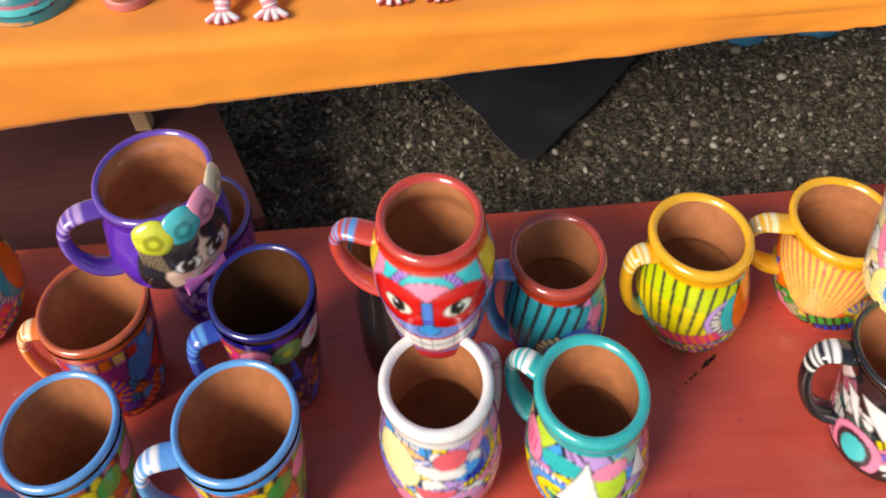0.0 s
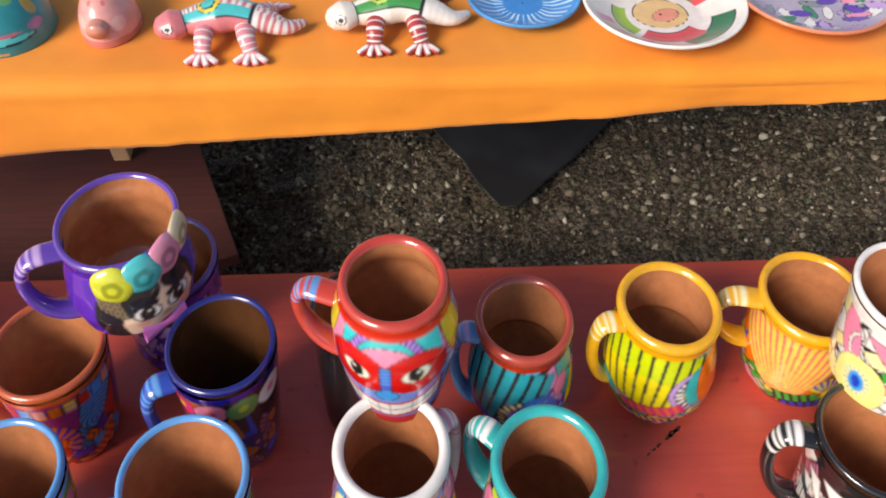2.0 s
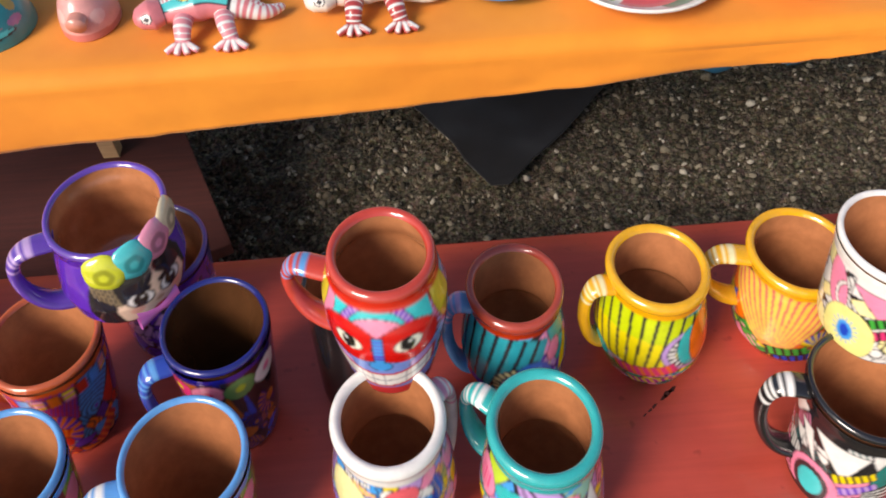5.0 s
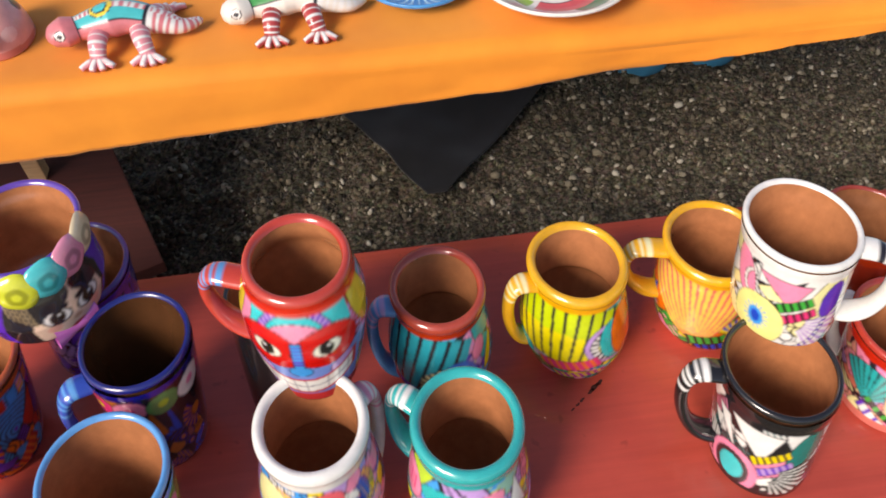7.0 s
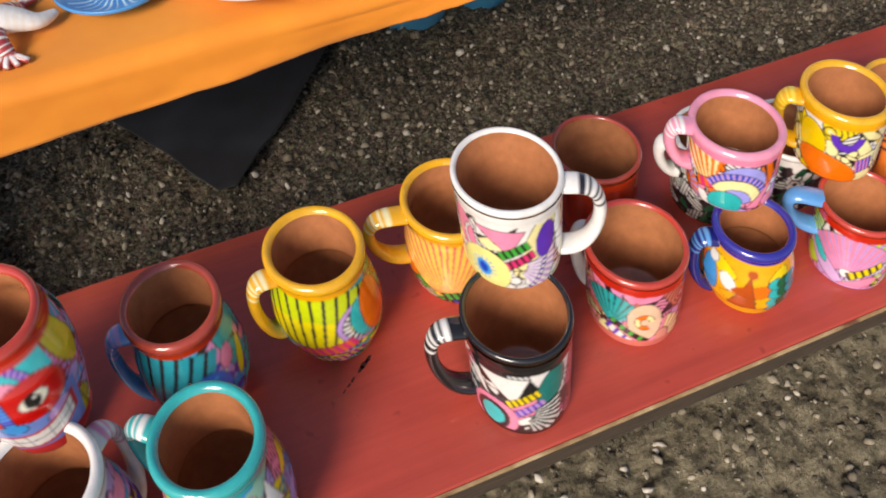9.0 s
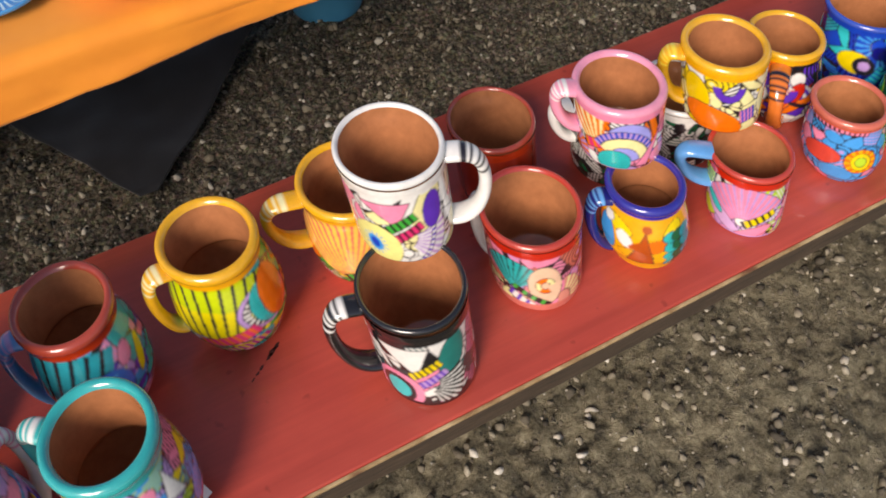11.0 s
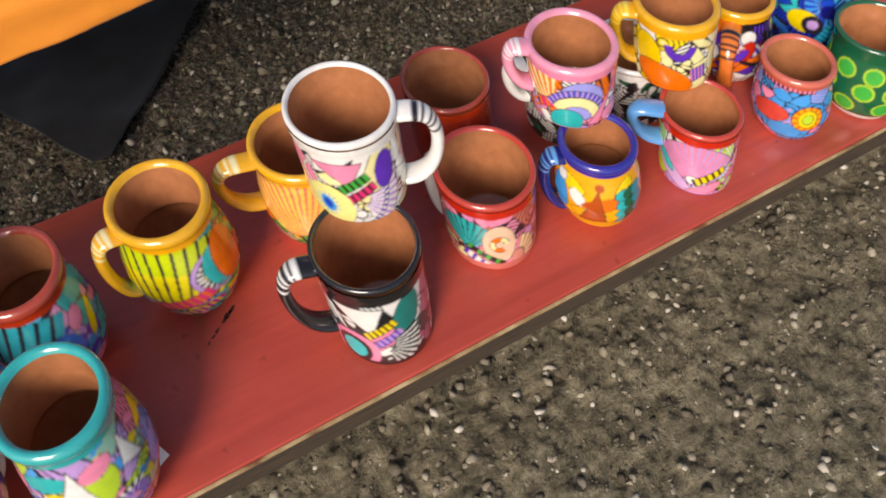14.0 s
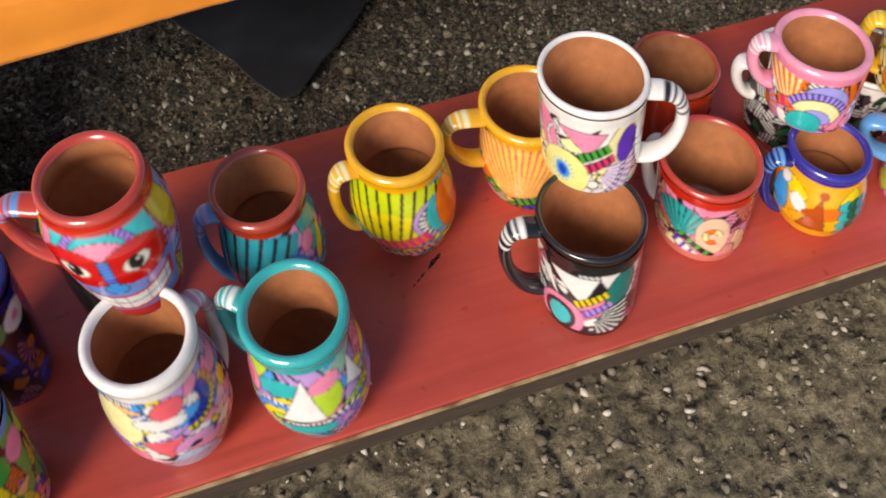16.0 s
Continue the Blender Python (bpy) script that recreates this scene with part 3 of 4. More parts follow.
def paint_red_neck(c, U, V, h, r):
    scatter(c, U, V, 31, h, COOL, 16, -0.2, 0.6)
    fan(c, U, V, -0.026, -0.85 * h, 0.86 * h, 1.62 * h, 66, 116, 12, (0.03, 0.30, 0.36), INK, share=0.7)
    fan(c, U, V, 0.020, 0.12 * h, 0.021, 0.0255, 50, 250, 15, CREAM, INK)
    fan(c, U, V, 0.021, 0.13 * h, 0.015, 0.0200, 20, 320, 1, PURPLE, PURPLE)
    fan(c, U, V, 0.021, 0.13 * h, 0.012, 0.0150, 20, 320, 1, LILAC, LILAC)
    ell(c, U, V, 0.022, 0.20 * h, 0.014, 0.022, 0, (0.06, 0.16, 0.55))
    for i in range(6):
        ell(c, U, V, 0.016 + 0.005 * (i % 3), (0.24 + 0.10 * (i // 3)) * h, 0.0022, 0.0014, 20, SKYB, 0)
    ell(c, U, V, 0.040, 0.46 * h, 0.006, 0.011, -20, PINK)
    ell(c, U, V, 0.050, 0.28 * h, 0.004, 0.018, -20, YELLOW)
    bars(c, U, V, -0.020, -0.02 * h, 0.034, 0.012, 6, -10, PURPLE, BLUE)


def paint_teal(c, U, V, h, r):
    scatter(c, U, V, 41, h, [LIME, PINK, TEAL, YELLOW, LILAC, SKYB], 10, -0.2, 0.6)
    ell(c, U, V, -0.036, 0.46 * h, 0.011, 0.018, 10, PINK)
    bars(c, U, V, -0.036, 0.46 * h, 0.014, 0.016, 5, 0, PINK, HOT, 0)
    ell(c, U, V, -0.034, 0.08 * h, 0.013, 0.016, -20, YELLOW)
    ell(c, U, V, -0.030, -0.14 * h, 0.014, 0.012, -20, ORANGEP)
    fan(c, U, V, -0.010, 0.14 * h, 0.020, 0.024, 60, 250, 16, WHITE, BLUE)
    fan(c, U, V, -0.010, 0.14 * h, 0.015, 0.0198, 60, 250, 1, SKYB, SKYB)
    fan(c, U, V, -0.010, 0.14 * h, 0.008, 0.0140, 60, 250, 1, YELLOW, YELLOW)
    ell(c, U, V, 0.018, 0.36 * h, 0.012, 0.022, -24, LIME)
    fan(c, U, V, 0.030, 0.02 * h, 0.013, 0.018, 50, 260, 12, WHITE, INK)
    fan(c, U, V, 0.030, 0.02 * h, 0.005, 0.0125, 0, 360, 14, LILAC, PURPLE)
    ell(c, U, V, 0.022, 0.56 * h, 0.013, 0.008, 30, PINK)
    tri(c, U, V, [(-0.010, 0.15 * h), (0.017, 0.15 * h), (0.007, 0.66 * h)], WHITE)
    ell(c, U, V, 0.004, 0.01 * h, 0.018, 0.010, 0, TEAL)
    bars(c, U, V, 0.004, 0.10 * h, 0.028, 0.005, 9, 0, WHITE, INK)
    tri(c, U, V, [(0.036, 0.40 * h), (0.050, 0.30 * h), (0.044, 0.66 * h)], WHITE)


def paint_white_neck(c, U, V, h, r):
    scatter(c, U, V, 51, h, [YELLOW, PINK, SKYB, LILAC, BLUE, WHITE], 36, 0.02, 0.7)
    ell(c, U, V, -0.018, 0.44 * h, 0.017, 0.024, 15, CREAM)
    bars(c, U, V, -0.012, 0.70 * h, 0.022, 0.004, 8, 0, WHITE, INK)
    tri(c, U, V, [(-0.004, 0.26 * h), (0.022, 0.26 * h), (0.010, 0.02 * h)], (0.72, 0.16, 0.18))
    ell(c, U, V, 0.012, 0.47 * h, 0.017, 0.007, -8, WHITE)
    ell(c, U, V, 0.020, 0.60 * h, 0.012, 0.010, 30, (0.72, 0.16, 0.18))
    fan(c, U, V, 0.030, 0.52 * h, 0.012, 0.020, -100, 40, 10, BLUE, NAVY)
    fan(c, U, V, 0.030, 0.52 * h, 0.021, 0.026, -100, 40, 14, YELLOW, INK)
    fan(c, U, V, 0.026, 0.10 * h, 0.004, 0.013, -20, 200, 10, PINK, LILAC)
    fan(c, U, V, -0.030, 0.12 * h, 0.006, 0.016, 20, 160, 12, LILAC, BLUE)


def paint_white_tall(c, U, V, h, r):
    scatter(c, U, V, 61, h, [WHITE, WHITE, WHITE, WHITE, CREAM], 0, 0.1, 0.7, 0.008, 0.0006)
    for i in range(8):
        fan(c, U, V, 0.060 + 0.018 * i, 0.45 * h, 0.005, 0.013, 40 * i, 40 * i + 150, 8, [PINK, LILAC, SKYB, YELLOW][i % 4], WHITE)
    tri(c, U, V, [(-0.022, 0.76 * h), (0.014, 0.76 * h), (0.002, 0.50 * h)], PINK)
    ell(c, U, V, -0.034, 0.60 * h, 0.009, 0.018, 20, PINK)
    fan(c, U, V, -0.022, 0.56 * h, 0.010, 0.012, 120, 330, 1, WHITE, WHITE)
    fan(c, U, V, 0.006, 0.36 * h, 0.010, 0.034, -62, 28, 9, WHITE, LILAC)
    fan(c, U, V, -0.004, 0.40 * h, 0.032, 0.035, -60, 30, 12, PURPLE, WHITE)
    ell(c, U, V, 0.027, 0.66 * h, 0.010, 0.022, -28, CREAM)
    ell(c, U, V, 0.031, 0.60 * h, 0.008, 0.015, -10, PURPLE)
    bars(c, U, V, 0.005, 0.52 * h, 0.026, 0.007, 5, 27, GREEN, BLACK)
    bars(c, U, V, 0.009, 0.40 * h, 0.026, 0.007, 5, 27, HOT, INK)
    ell(c, U, V, -0.018, 0.22 * h, 0.020, 0.020, 0, (0.84, 0.78, 0.34), 0.0004)
    fan(c, U, V, -0.019, 0.24 * h, 0.007, 0.0105, 0, 360, 16, SKYB, (0.84, 0.78, 0.34), 0, 0.25)
    ell(c, U, V, -0.019, 0.24 * h, 0.0062, 0.0074, 20, SKYB, 0)
    ell(c, U, V, -0.019, 0.24 * h, 0.0035, 0.0045, 20, BLUE, 0)


def paint_black_tall(c, U, V, h, r):
    scatter(c, U, V, 71, h, [WHITE, WHITE, PINK, (0.03, 0.10, 0.10), BLACK], 8, 0.1, 0.7)
    tri(c, U, V, [(-0.026, 0.76 * h), (0.012, 0.76 * h), (0.000, 0.46 * h)], WHITE)
    tri(c, U, V, [(-0.040, 0.70 * h), (-0.028, 0.70 * h), (-0.020, 0.44 * h)], WHITE)
    ell(c, U, V, 0.030, 0.62 * h, 0.011, 0.020, -20, (0.02, 0.18, 0.16))
    bars(c, U, V, 0.006, 0.50 * h, 0.030, 0.007, 6, 30, YELLOW, INK)
    bars(c, U, V, 0.010, 0.38 * h, 0.030, 0.007, 6, 30, LILAC, PURPLE)
    fan(c, U, V, 0.006, 0.34 * h, 0.010, 0.032, -70, 24, 9, WHITE, BLACK, share=0.4)
    ell(c, U, V, -0.018, 0.22 * h, 0.020, 0.020, 0, PINK)
    ell(c, U, V, -0.019, 0.22 * h, 0.0145, 0.0150, 0, INK, 0)
    ell(c, U, V, -0.019, 0.22 * h, 0.010, 0.0105, 0, CYAN, 0)
    brush(c, V < 0.09 * h, BLACK)


def paint_red_tall(c, U, V, h, r):
    scatter(c, U, V, 81, h, [PINK, (0.66, 0.30, 0.24), CREAM, LILAC, (0.60, 0.20, 0.15)], 14, 0.05, 0.75)
    fan(c, U, V, -0.012, 0.30 * h, 0.004, 0.033, 40, 140, 9, TEAL, INK, share=0.75)
    ell(c, U, V, 0.016, 0.44 * h, 0.014, 0.020, 0, (0.78, 0.55, 0.40))
    fan(c, U, V, 0.016, 0.44 * h, 0.004, 0.008, 0, 300, 2, CREAM, ORANGEP)
    bars(c, U, V, 0.004, 0.26 * h, 0.034, 0.005, 4, -30, BLACK, GREEN)
    bars(c, U, V, -0.002, 0.16 * h, 0.030, 0.008, 4, -30, WHITE, PURPLE)
    brush(c, V < 0.15 * h, (0.60, 0.20, 0.17))


def paint_pink(c, U, V, h, r):
    scatter(c, U, V, 91, h, [PINK, LILAC, ORANGEP, WHITE], 14, 0.1, 0.7)
    fan(c, U, V, -0.010, 0.22 * h, 0.012, 0.045, 78, 140, 6, ORANGEP, CREAM)
    bars(c, U, V, -0.012, 0.40 * h, 0.022, 0.008, 3, 18, HOT, ORANGEP)
    ell(c, U, V, 0.015, 0.50 * h, 0.019, 0.017, 0, (0.36, 0.36, 0.72))
    fan(c, U, V, 0.010, 0.18 * h, 0.014, 0.022, 10, 150, 1, CREAM, CREAM)
    fan(c, U, V, 0.010, 0.18 * h, 0.023, 0.028, 10, 150, 14, BLUE, LILAC)
    ell(c, U, V, 0.002, 0.16 * h, 0.014, 0.011, 10, TEAL)
    tri(c, U, V, [(0.020, 0.10 * h), (0.044, 0.60 * h), (0.030, 0.08 * h)], PINK)
    brush(c, V < 0.05 * h, PINK)


def paint_navy(c, U, V, h, r):
    brush(c, V > -9, GOLD)
    for i in range(18):
        ell(c, U, V, -0.13 + 0.0145 * i, (0.05 + 0.22 * (i % 3)) * h, 0.007, 0.013, 30 * i, [GOLD, ORANGEP, YELLOW][i % 3])
    ell(c, U, V, -0.024, 0.22 * h, 0.008, 0.020, 8, SKYB)
    ell(c, U, V, -0.024, 0.52 * h, 0.005, 0.006, 0, WHITE)
    ell(c, U, V, -0.038, 0.10 * h, 0.007, 0.018, 12, (0.05, 0.10, 0.05))
    ell(c, U, V, -0.008, 0.30 * h, 0.006, 0.010, 20, WHITE, 0.0004)
    tri(c, U, V, [(-0.006, -0.12 * h), (0.014, -0.10 * h), (0.008, 0.50 * h)], (0.40, 0.09, 0.02))
    ell(c, U, V, 0.003, 0.26 * h, 0.009, 0.004, 40, (0.40, 0.09, 0.02), 0)
    ell(c, U, V, 0.009, 0.56 * h, 0.004, 0.005, 0, (0.40, 0.09, 0.02), 0)
    for i in range(12):
        ell(c, U, V, 0.028 + 0.007 * (i % 3), -0.10 * h + 0.012 * (i // 3), 0.0065, 0.007, 30 * i, [TEAL, DKGREEN, (0.02, 0.25, 0.30)][i % 3], 0.0006)


def paint_red_bright(c, U, V, h, r):
    scatter(c, U, V, 111, h, [PINK, LILAC, LIME, WHITE], 24, 0.05, 0.7)
    fan(c, U, V, 0.006, 0.18 * h, 0.010, 0.042, 35, 150, 12, LILAC, PINK, share=0.4)
    ell(c, U, V, -0.014, 0.26 * h, 0.024, 0.006, -36, (0.62, 0.45, 0.70))
    ell(c, U, V, -0.022, 0.40 * h, 0.012, 0.004, -40, CYAN)
    bars(c, U, V, 0.020, 0.34 * h, 0.030, 0.007, 5, 30, YELLOW, BLACK)
    ell(c, U, V, 0.014, 0.10 * h, 0.020, 0.005, 26, PINK)
    brush(c, V < 0.06 * h, LILAC)


def paint_blue_sun(c, U, V, h, r):
    brush(c, V > 0, SKYB)
    scatter(c, U, V, 121, h, [SKYB, SKYB, SKYB, PINK, LILAC], 8, 0.05, 0.85)
    bars(c, U, V, 0.0, 0.86 * h, 0.05, 0.006, 12, 0, PINK, INK)
    ell(c, U, V, -0.010, 0.40 * h, 0.016, 0.009, 10, (0.60, 0.10, 0.08))
    ell(c, U, V, 0.004, 0.14 * h, 0.014, 0.010, 0, SKYB)
    fan(c, U, V, 0.022, 0.40 * h, 0.008, 0.013, 0, 360, 12, GOLD, ORANGEP, 0.0008)
    ell(c, U, V, 0.022, 0.40 * h, 0.0078, 0.009, 0, YELLOW)
    ell(c, U, V, 0.022, 0.40 * h, 0.0045, 0.005, 0, LIME)


def paint_yellow_orange(c, U, V, h, r):
    brush(c, V > 0, CREAM)
    scatter(c, U, V, 131, h, [CREAM, CREAM, YELLOW, WHITE], 8, 0.1, 0.75)
    ell(c, U, V, -0.016, 0.52 * h, 0.012, 0.016, 20, (0.82, 0.55, 0.05))
    ell(c, U, V, 0.000, 0.20 * h, 0.026, 0.012, -14, ORANGEP)
    fan(c, U, V, 0.012, 0.72 * h, 0.007, 0.013, 180, 360, 1, PURPLE, PURPLE)
    bars(c, U, V, 0.030, 0.30 * h, 0.014, 0.012, 4, 10, BLUE, PINK)
    brush(c, V < 0.06 * h, ORANGEP)


def paint_dark_green(c, U, V, h, r):
    brush(c, V > 0, DKGREEN)
    for i in range(26):
        ell(c, U, V, -0.12 + 0.0095 * i + 0.004 * (i % 2), (0.15 + 0.24 * (i % 3)) * h, 0.0075, 0.0075, 0, GREEN, 0.0016, LIME)


def paint_dark_blue(c, U, V, h, r):
    brush(c, V > 0, (0.02, 0.07, 0.30))
    scatter(c, U, V, 141, h, [SKYB, BLUE, CYAN, NAVY], 30, 0.05, 0.8)
    ell(c, U, V, 0.002, 0.5 * h, 0.015, 0.011, 0, YELLOW)
    ell(c, U, V, 0.010, 0.48 * h, 0.009, 0.009, 0, INK)
    ell(c, U, V, 0.010, 0.48 * h, 0.005, 0.005, 0, LILAC)


def paint_brown(c, U, V, h, r):
    brush(c, V > 0, (0.40, 0.13, 0.05))
    scatter(c, U, V, 151, h, [ORANGEP, REDP, PURPLE, WHITE, BLACK], 24, 0.05, 0.8)
    fan(c, U, V, 0.008, 0.5 * h, 0.006, 0.013, 180, 360, 1, PURPLE, PURPLE)


def paint_dark_skulls(c, U, V, h, r):
    brush(c, V > 0, (0.02, 0.03, 0.03))
    scatter(c, U, V, 161, h, [WHITE, DKGREEN, BLACK], 26, 0.1, 0.8, 0.005)


def paint_left_red(c, U, V, h, r):
    brush(c, V > 0, (0.40, 0.07, 0.03))
    scatter(c, U, V, 171, h, [ORANGEP, REDP, PURPLE, SKYB], 18, 0.05, 0.55)
    for i in range(24):
        bars(c, U, V, -0.12 + 0.0105 * i, 0.80 * h, 0.0095, 0.008, 2, 90, [ORANGEP, YELLOW, REDP, SKYB, PINK][i % 5], [ORANGEP, PINK, REDP, SKYB, GOLD][i % 5])


def paint_navy_flowers(c, U, V, h, r):
    brush(c, V > 0, NAVY)
    scatter(c, U, V, 181, h, [NAVY, NAVY, BLACK, (0.35, 0.12, 0.04), BLUE], 6, 0.05, 0.5)
    for i in range(11):
        ell(c, U, V, -0.12 + 0.024 * i, 0.77 * h, 0.0125, 0.0090, 10, [PINK, (0.10, 0.28, 0.10), WHITE, HOT][i % 4], 0.0008)
        ell(c, U, V, -0.12 + 0.024 * i, 0.77 * h, 0.004, 0.003, 10, [HOT, LIME, PINK, YELLOW][i % 4], 0)


def paint_blue_flowers(c, U, V, h, r):
    brush(c, V > 0, SKYB)
    scatter(c, U, V, 191, h, [YELLOW, ORANGEP, BLUE, GREEN, PINK], 20, 0.05, 0.5)
    for i in range(13):
        ell(c, U, V, -0.12 + 0.021 * i, 0.72 * h, 0.011, 0.010, 10, [LIME, YELLOW, GREEN, PINK][i % 4], 0.0008)


def paint_purple(c, U, V, h, r):
    brush(c, V > 0, (0.10, 0.045, 0.32))
    scatter(c, U, V, 201, h, [PURPLE, (0.10, 0.045, 0.32), LILAC], 10, 0.1, 0.7)


def paint_mask_mug(c, U, V, h, r):
    """Bold masked pattern: two almond shapes over a row of white blocks."""
    brush(c, V > 0, (0.22, 0.30, 0.62))
    scatter(c, U, V, 211, h, [TEAL, SKYB, PINK, LILAC, REDP, YELLOW], 44, 0.3, 0.92, 0.007)
    brush(c, (V < 0.50 * h) & (abs(U) < 0.040), (0.20, 0.28, 0.58))
    brush(c, (V > 0.70 * h) & (abs(U) < 0.034), CYAN)
    ell(c, U, V, -0.036, 0.72 * h, 0.007, 0.016, -12, PINK)
    fan(c, U, V, 0.0, 0.66 * h, 0.019, 0.0235, 0, 180, 22, PURPLE, LILAC)
    ell(c, U, V, 0.0, 0.665 * h, 0.0175, 0.012, 0, PINK)
    for s in (-1, 1):
        ell(c, U, V, s * 0.0165, 0.575 * h, 0.0200, 0.0155, s * 14, (0.55, 0.045, 0.035))
        ell(c, U, V, s * 0.0170, 0.580 * h, 0.0082, 0.0054, s * 18, (0.80, 0.78, 0.66))
        ell(c, U, V, s * 0.0165, 0.580 * h, 0.0044, 0.0052, 0, BLACK, 0)
        ell(c, U, V, s * 0.0180, 0.600 * h, 0.0010, 0.0012, 0, WHITE, 0)
        ell(c, U, V, s * 0.046, 0.74 * h, 0.009, 0.020, s * 10, (0.62, 0.50, 0.10))
        ell(c, U, V, s * 0.026, 0.36 * h, 0.009, 0.006, s * 30, LILAC)
    bars(c, U, V, 0.0, 0.52 * h, 0.026, 0.0055, 8, 90, SKYB, PURPLE)
    ell(c, U, V, 0.0, 0.37 * h, 0.0068, 0.0050, 0, SKYB)
    brush(c, V < 0.06 * h, (0.50, 0.07, 0.07))
    low = 0.09 * h + (U / 0.034) ** 2 * 0.15 * h
    arc = (abs(U) < 0.033) & (V > low) & (V < low + 0.15 * h)
    out = (abs(U) < 0.036) & (V > low - 0.025 * h) & (V < low + 0.175 * h)
    brush(c, out, (0.50, 0.07, 0.07))
    brush(c, arc, WHITE)
    brush(c, arc & (((U + 0.05) / 0.0072) % 1 < 0.09), (0.25, 0.25, 0.28))
    brush(c, arc & (abs(V - low - 0.075 * h) < 0.0006), (0.25, 0.25, 0.28))


PLACE = {
    'yel1': (-0.0149, 0.1847, 0.0384, 0.0930),
    'teal': (-0.1212, 0.0610, 0.0372, 0.1033),
    'red2': (-0.1238, 0.1760, 0.0362, 0.0953),
    'white': (0.1235, 0.1440, 0.0389, 0.1570),
    'redR': (0.2189, 0.1037, 0.0403, 0.0729),
    'pink': (0.3190, 0.1390, 0.0362, 0.1290),
    'skull': (-0.2155, 0.1500, 0.0346, 0.1780),
    'whitebl': (-0.2197, 0.0737, 0.0374, 0.1058),
    'black': (0.1013, 0.0755, 0.0400, 0.0889),
    'navy': (0.3125, 0.0808, 0.0316, 0.0722),
    'yel2': (0.1017, 0.1966, 0.0405, 0.0824),
    'redback': (0.2420, 0.2060, 0.0378, 0.0703),
    'navyL': (-0.3391, 0.1593, 0.0385, 0.0998),
    'redL': (-0.4657, 0.1684, 0.0405, 0.0871),
    'blueF': (-0.3488, 0.0605, 0.0405, 0.0998),
    'blueL': (-0.4640, 0.0665, 0.0387, 0.0948),
    'purple1': (-0.4110, 0.2314, 0.0430, 0.1505),
    'purple2': (-0.4010, 0.2530, 0.0417, 0.0793),
    'red3': (0.4132, 0.0701, 0.0339, 0.0645),
    'yelor': (0.4220, 0.1357, 0.0349, 0.1264),
    'bluesun': (0.5240, 0.0716, 0.0314, 0.0655),
    'brown': (0.5287, 0.1601, 0.0335, 0.0749),
}


def at(key):
    x, y, r, z = PLACE[key]
    return dict(x=x, y=y, r=r, rim_z=z)


mug("mug", "round-bellied clay mug with yellow rim and striped leaf pattern", **at("yel1"), shape=BELLY, lip=0.0036, band=GOLD, paint=paint_yellow, handle=186, grip=GOLD, stripe=CREAM, reach=0.019, handle_low=0.32, handle_top=0.86)
mug("mug", "clay mug with yellow rim and pink fan pattern", **at("yel2"), shape=ROUND, lip=0.0033, band=GOLD, coat=CREAM, paint=paint_yellow_back, handle=174, grip=GOLD, stripe=CREAM, handle_top=0.9, handle_low=0.42)
mug("mug", "round-bellied clay mug with brick-red rim and blue dotted pattern", **at("red2"), face=-22, shape=BELLY, lip=0.0033, band=DKRED, coat=TEAL, paint=paint_red_neck, handle=178, grip=SKYB, stripe=LILAC, reach=0.02)
mug("mug", "round-bellied clay mug with thick turquoise rim and sail pattern", **at("teal"), face=-24, shape=BELLY, lip=0.0038, band=TEAL, paint=paint_teal, handle=144, grip=TEAL, stripe=WHITE, reach=0.022, handle_low=0.45, handle_top=0.88)
mug("mug", "round-bellied clay mug with thick white rim and pastel pattern", **at("whitebl"), face=-22, shape=BELLY, lip=0.0038, band=WHITE, paint=paint_white_neck, handle=38, grip=WHITE, stripe=PINK, reach=0.02)
mug("mug", "tall straight black-rimmed mug with turquoise eye pattern", **at("black"), shape=STRAIGHT, lip=0.0022, band=BLACK, paint=paint_black_tall, handle=170, grip=BLACK, stripe=WHITE, reach=0.029, handle_top=0.90, handle_low=0.22)
mug("mug", "tall white mug with blue flower pattern, stacked on another mug", **at("white"), base_z=PLACE["black"][3] - 0.006, shape=STRAIGHT, lip=0.0022, band=WHITE, paint=paint_white_tall, handle=-28, grip=WHITE, stripe=INK, reach=0.029, handle_top=0.88, handle_low=0.14)
mug("mug", "straight red-rimmed mug with turquoise fan pattern", **at("redR"), shape=STRAIGHT, lip=0.0025, band=REDP, coat=PINK, paint=paint_red_tall, handle=128, grip=WHITE, stripe=None, reach=0.014)
mug("mug", "plain straight brick-red clay mug", **at("redback"), shape=STRAIGHT, lip=0.002, band=DKRED, coat=(0.30, 0.045, 0.03), handle=None)
mug("mug", "round-bellied mug with navy rim and orange figure pattern", **at("navy"), shape=BELLY, lip=0.0033, band=(0.03, 0.03, 0.30), coat=ORANGEP, paint=paint_navy, handle=160, grip=NAVY, stripe=SKYB, reach=0.018)
mug("mug", "pink-rimmed mug with rainbow pattern, stacked on another mug", **at("pink"), base_z=PLACE["navy"][3] + 0.0005, shape=STRAIGHT, lip=0.0033, band=PINK, coat=PINK, paint=paint_pink, handle=158, grip=PINK, stripe=WHITE, reach=0.018, handle_top=0.92, handle_low=0.36)
mug("mug", "bright red-rimmed mug with pink and lime pattern", **at("red3"), shape=STRAIGHT, lip=0.0022, band=REDP, coat=PINK, paint=paint_red_bright, handle=150, grip=SKYB, stripe=None, reach=0.026, handle_top=0.95, handle_low=0.52)
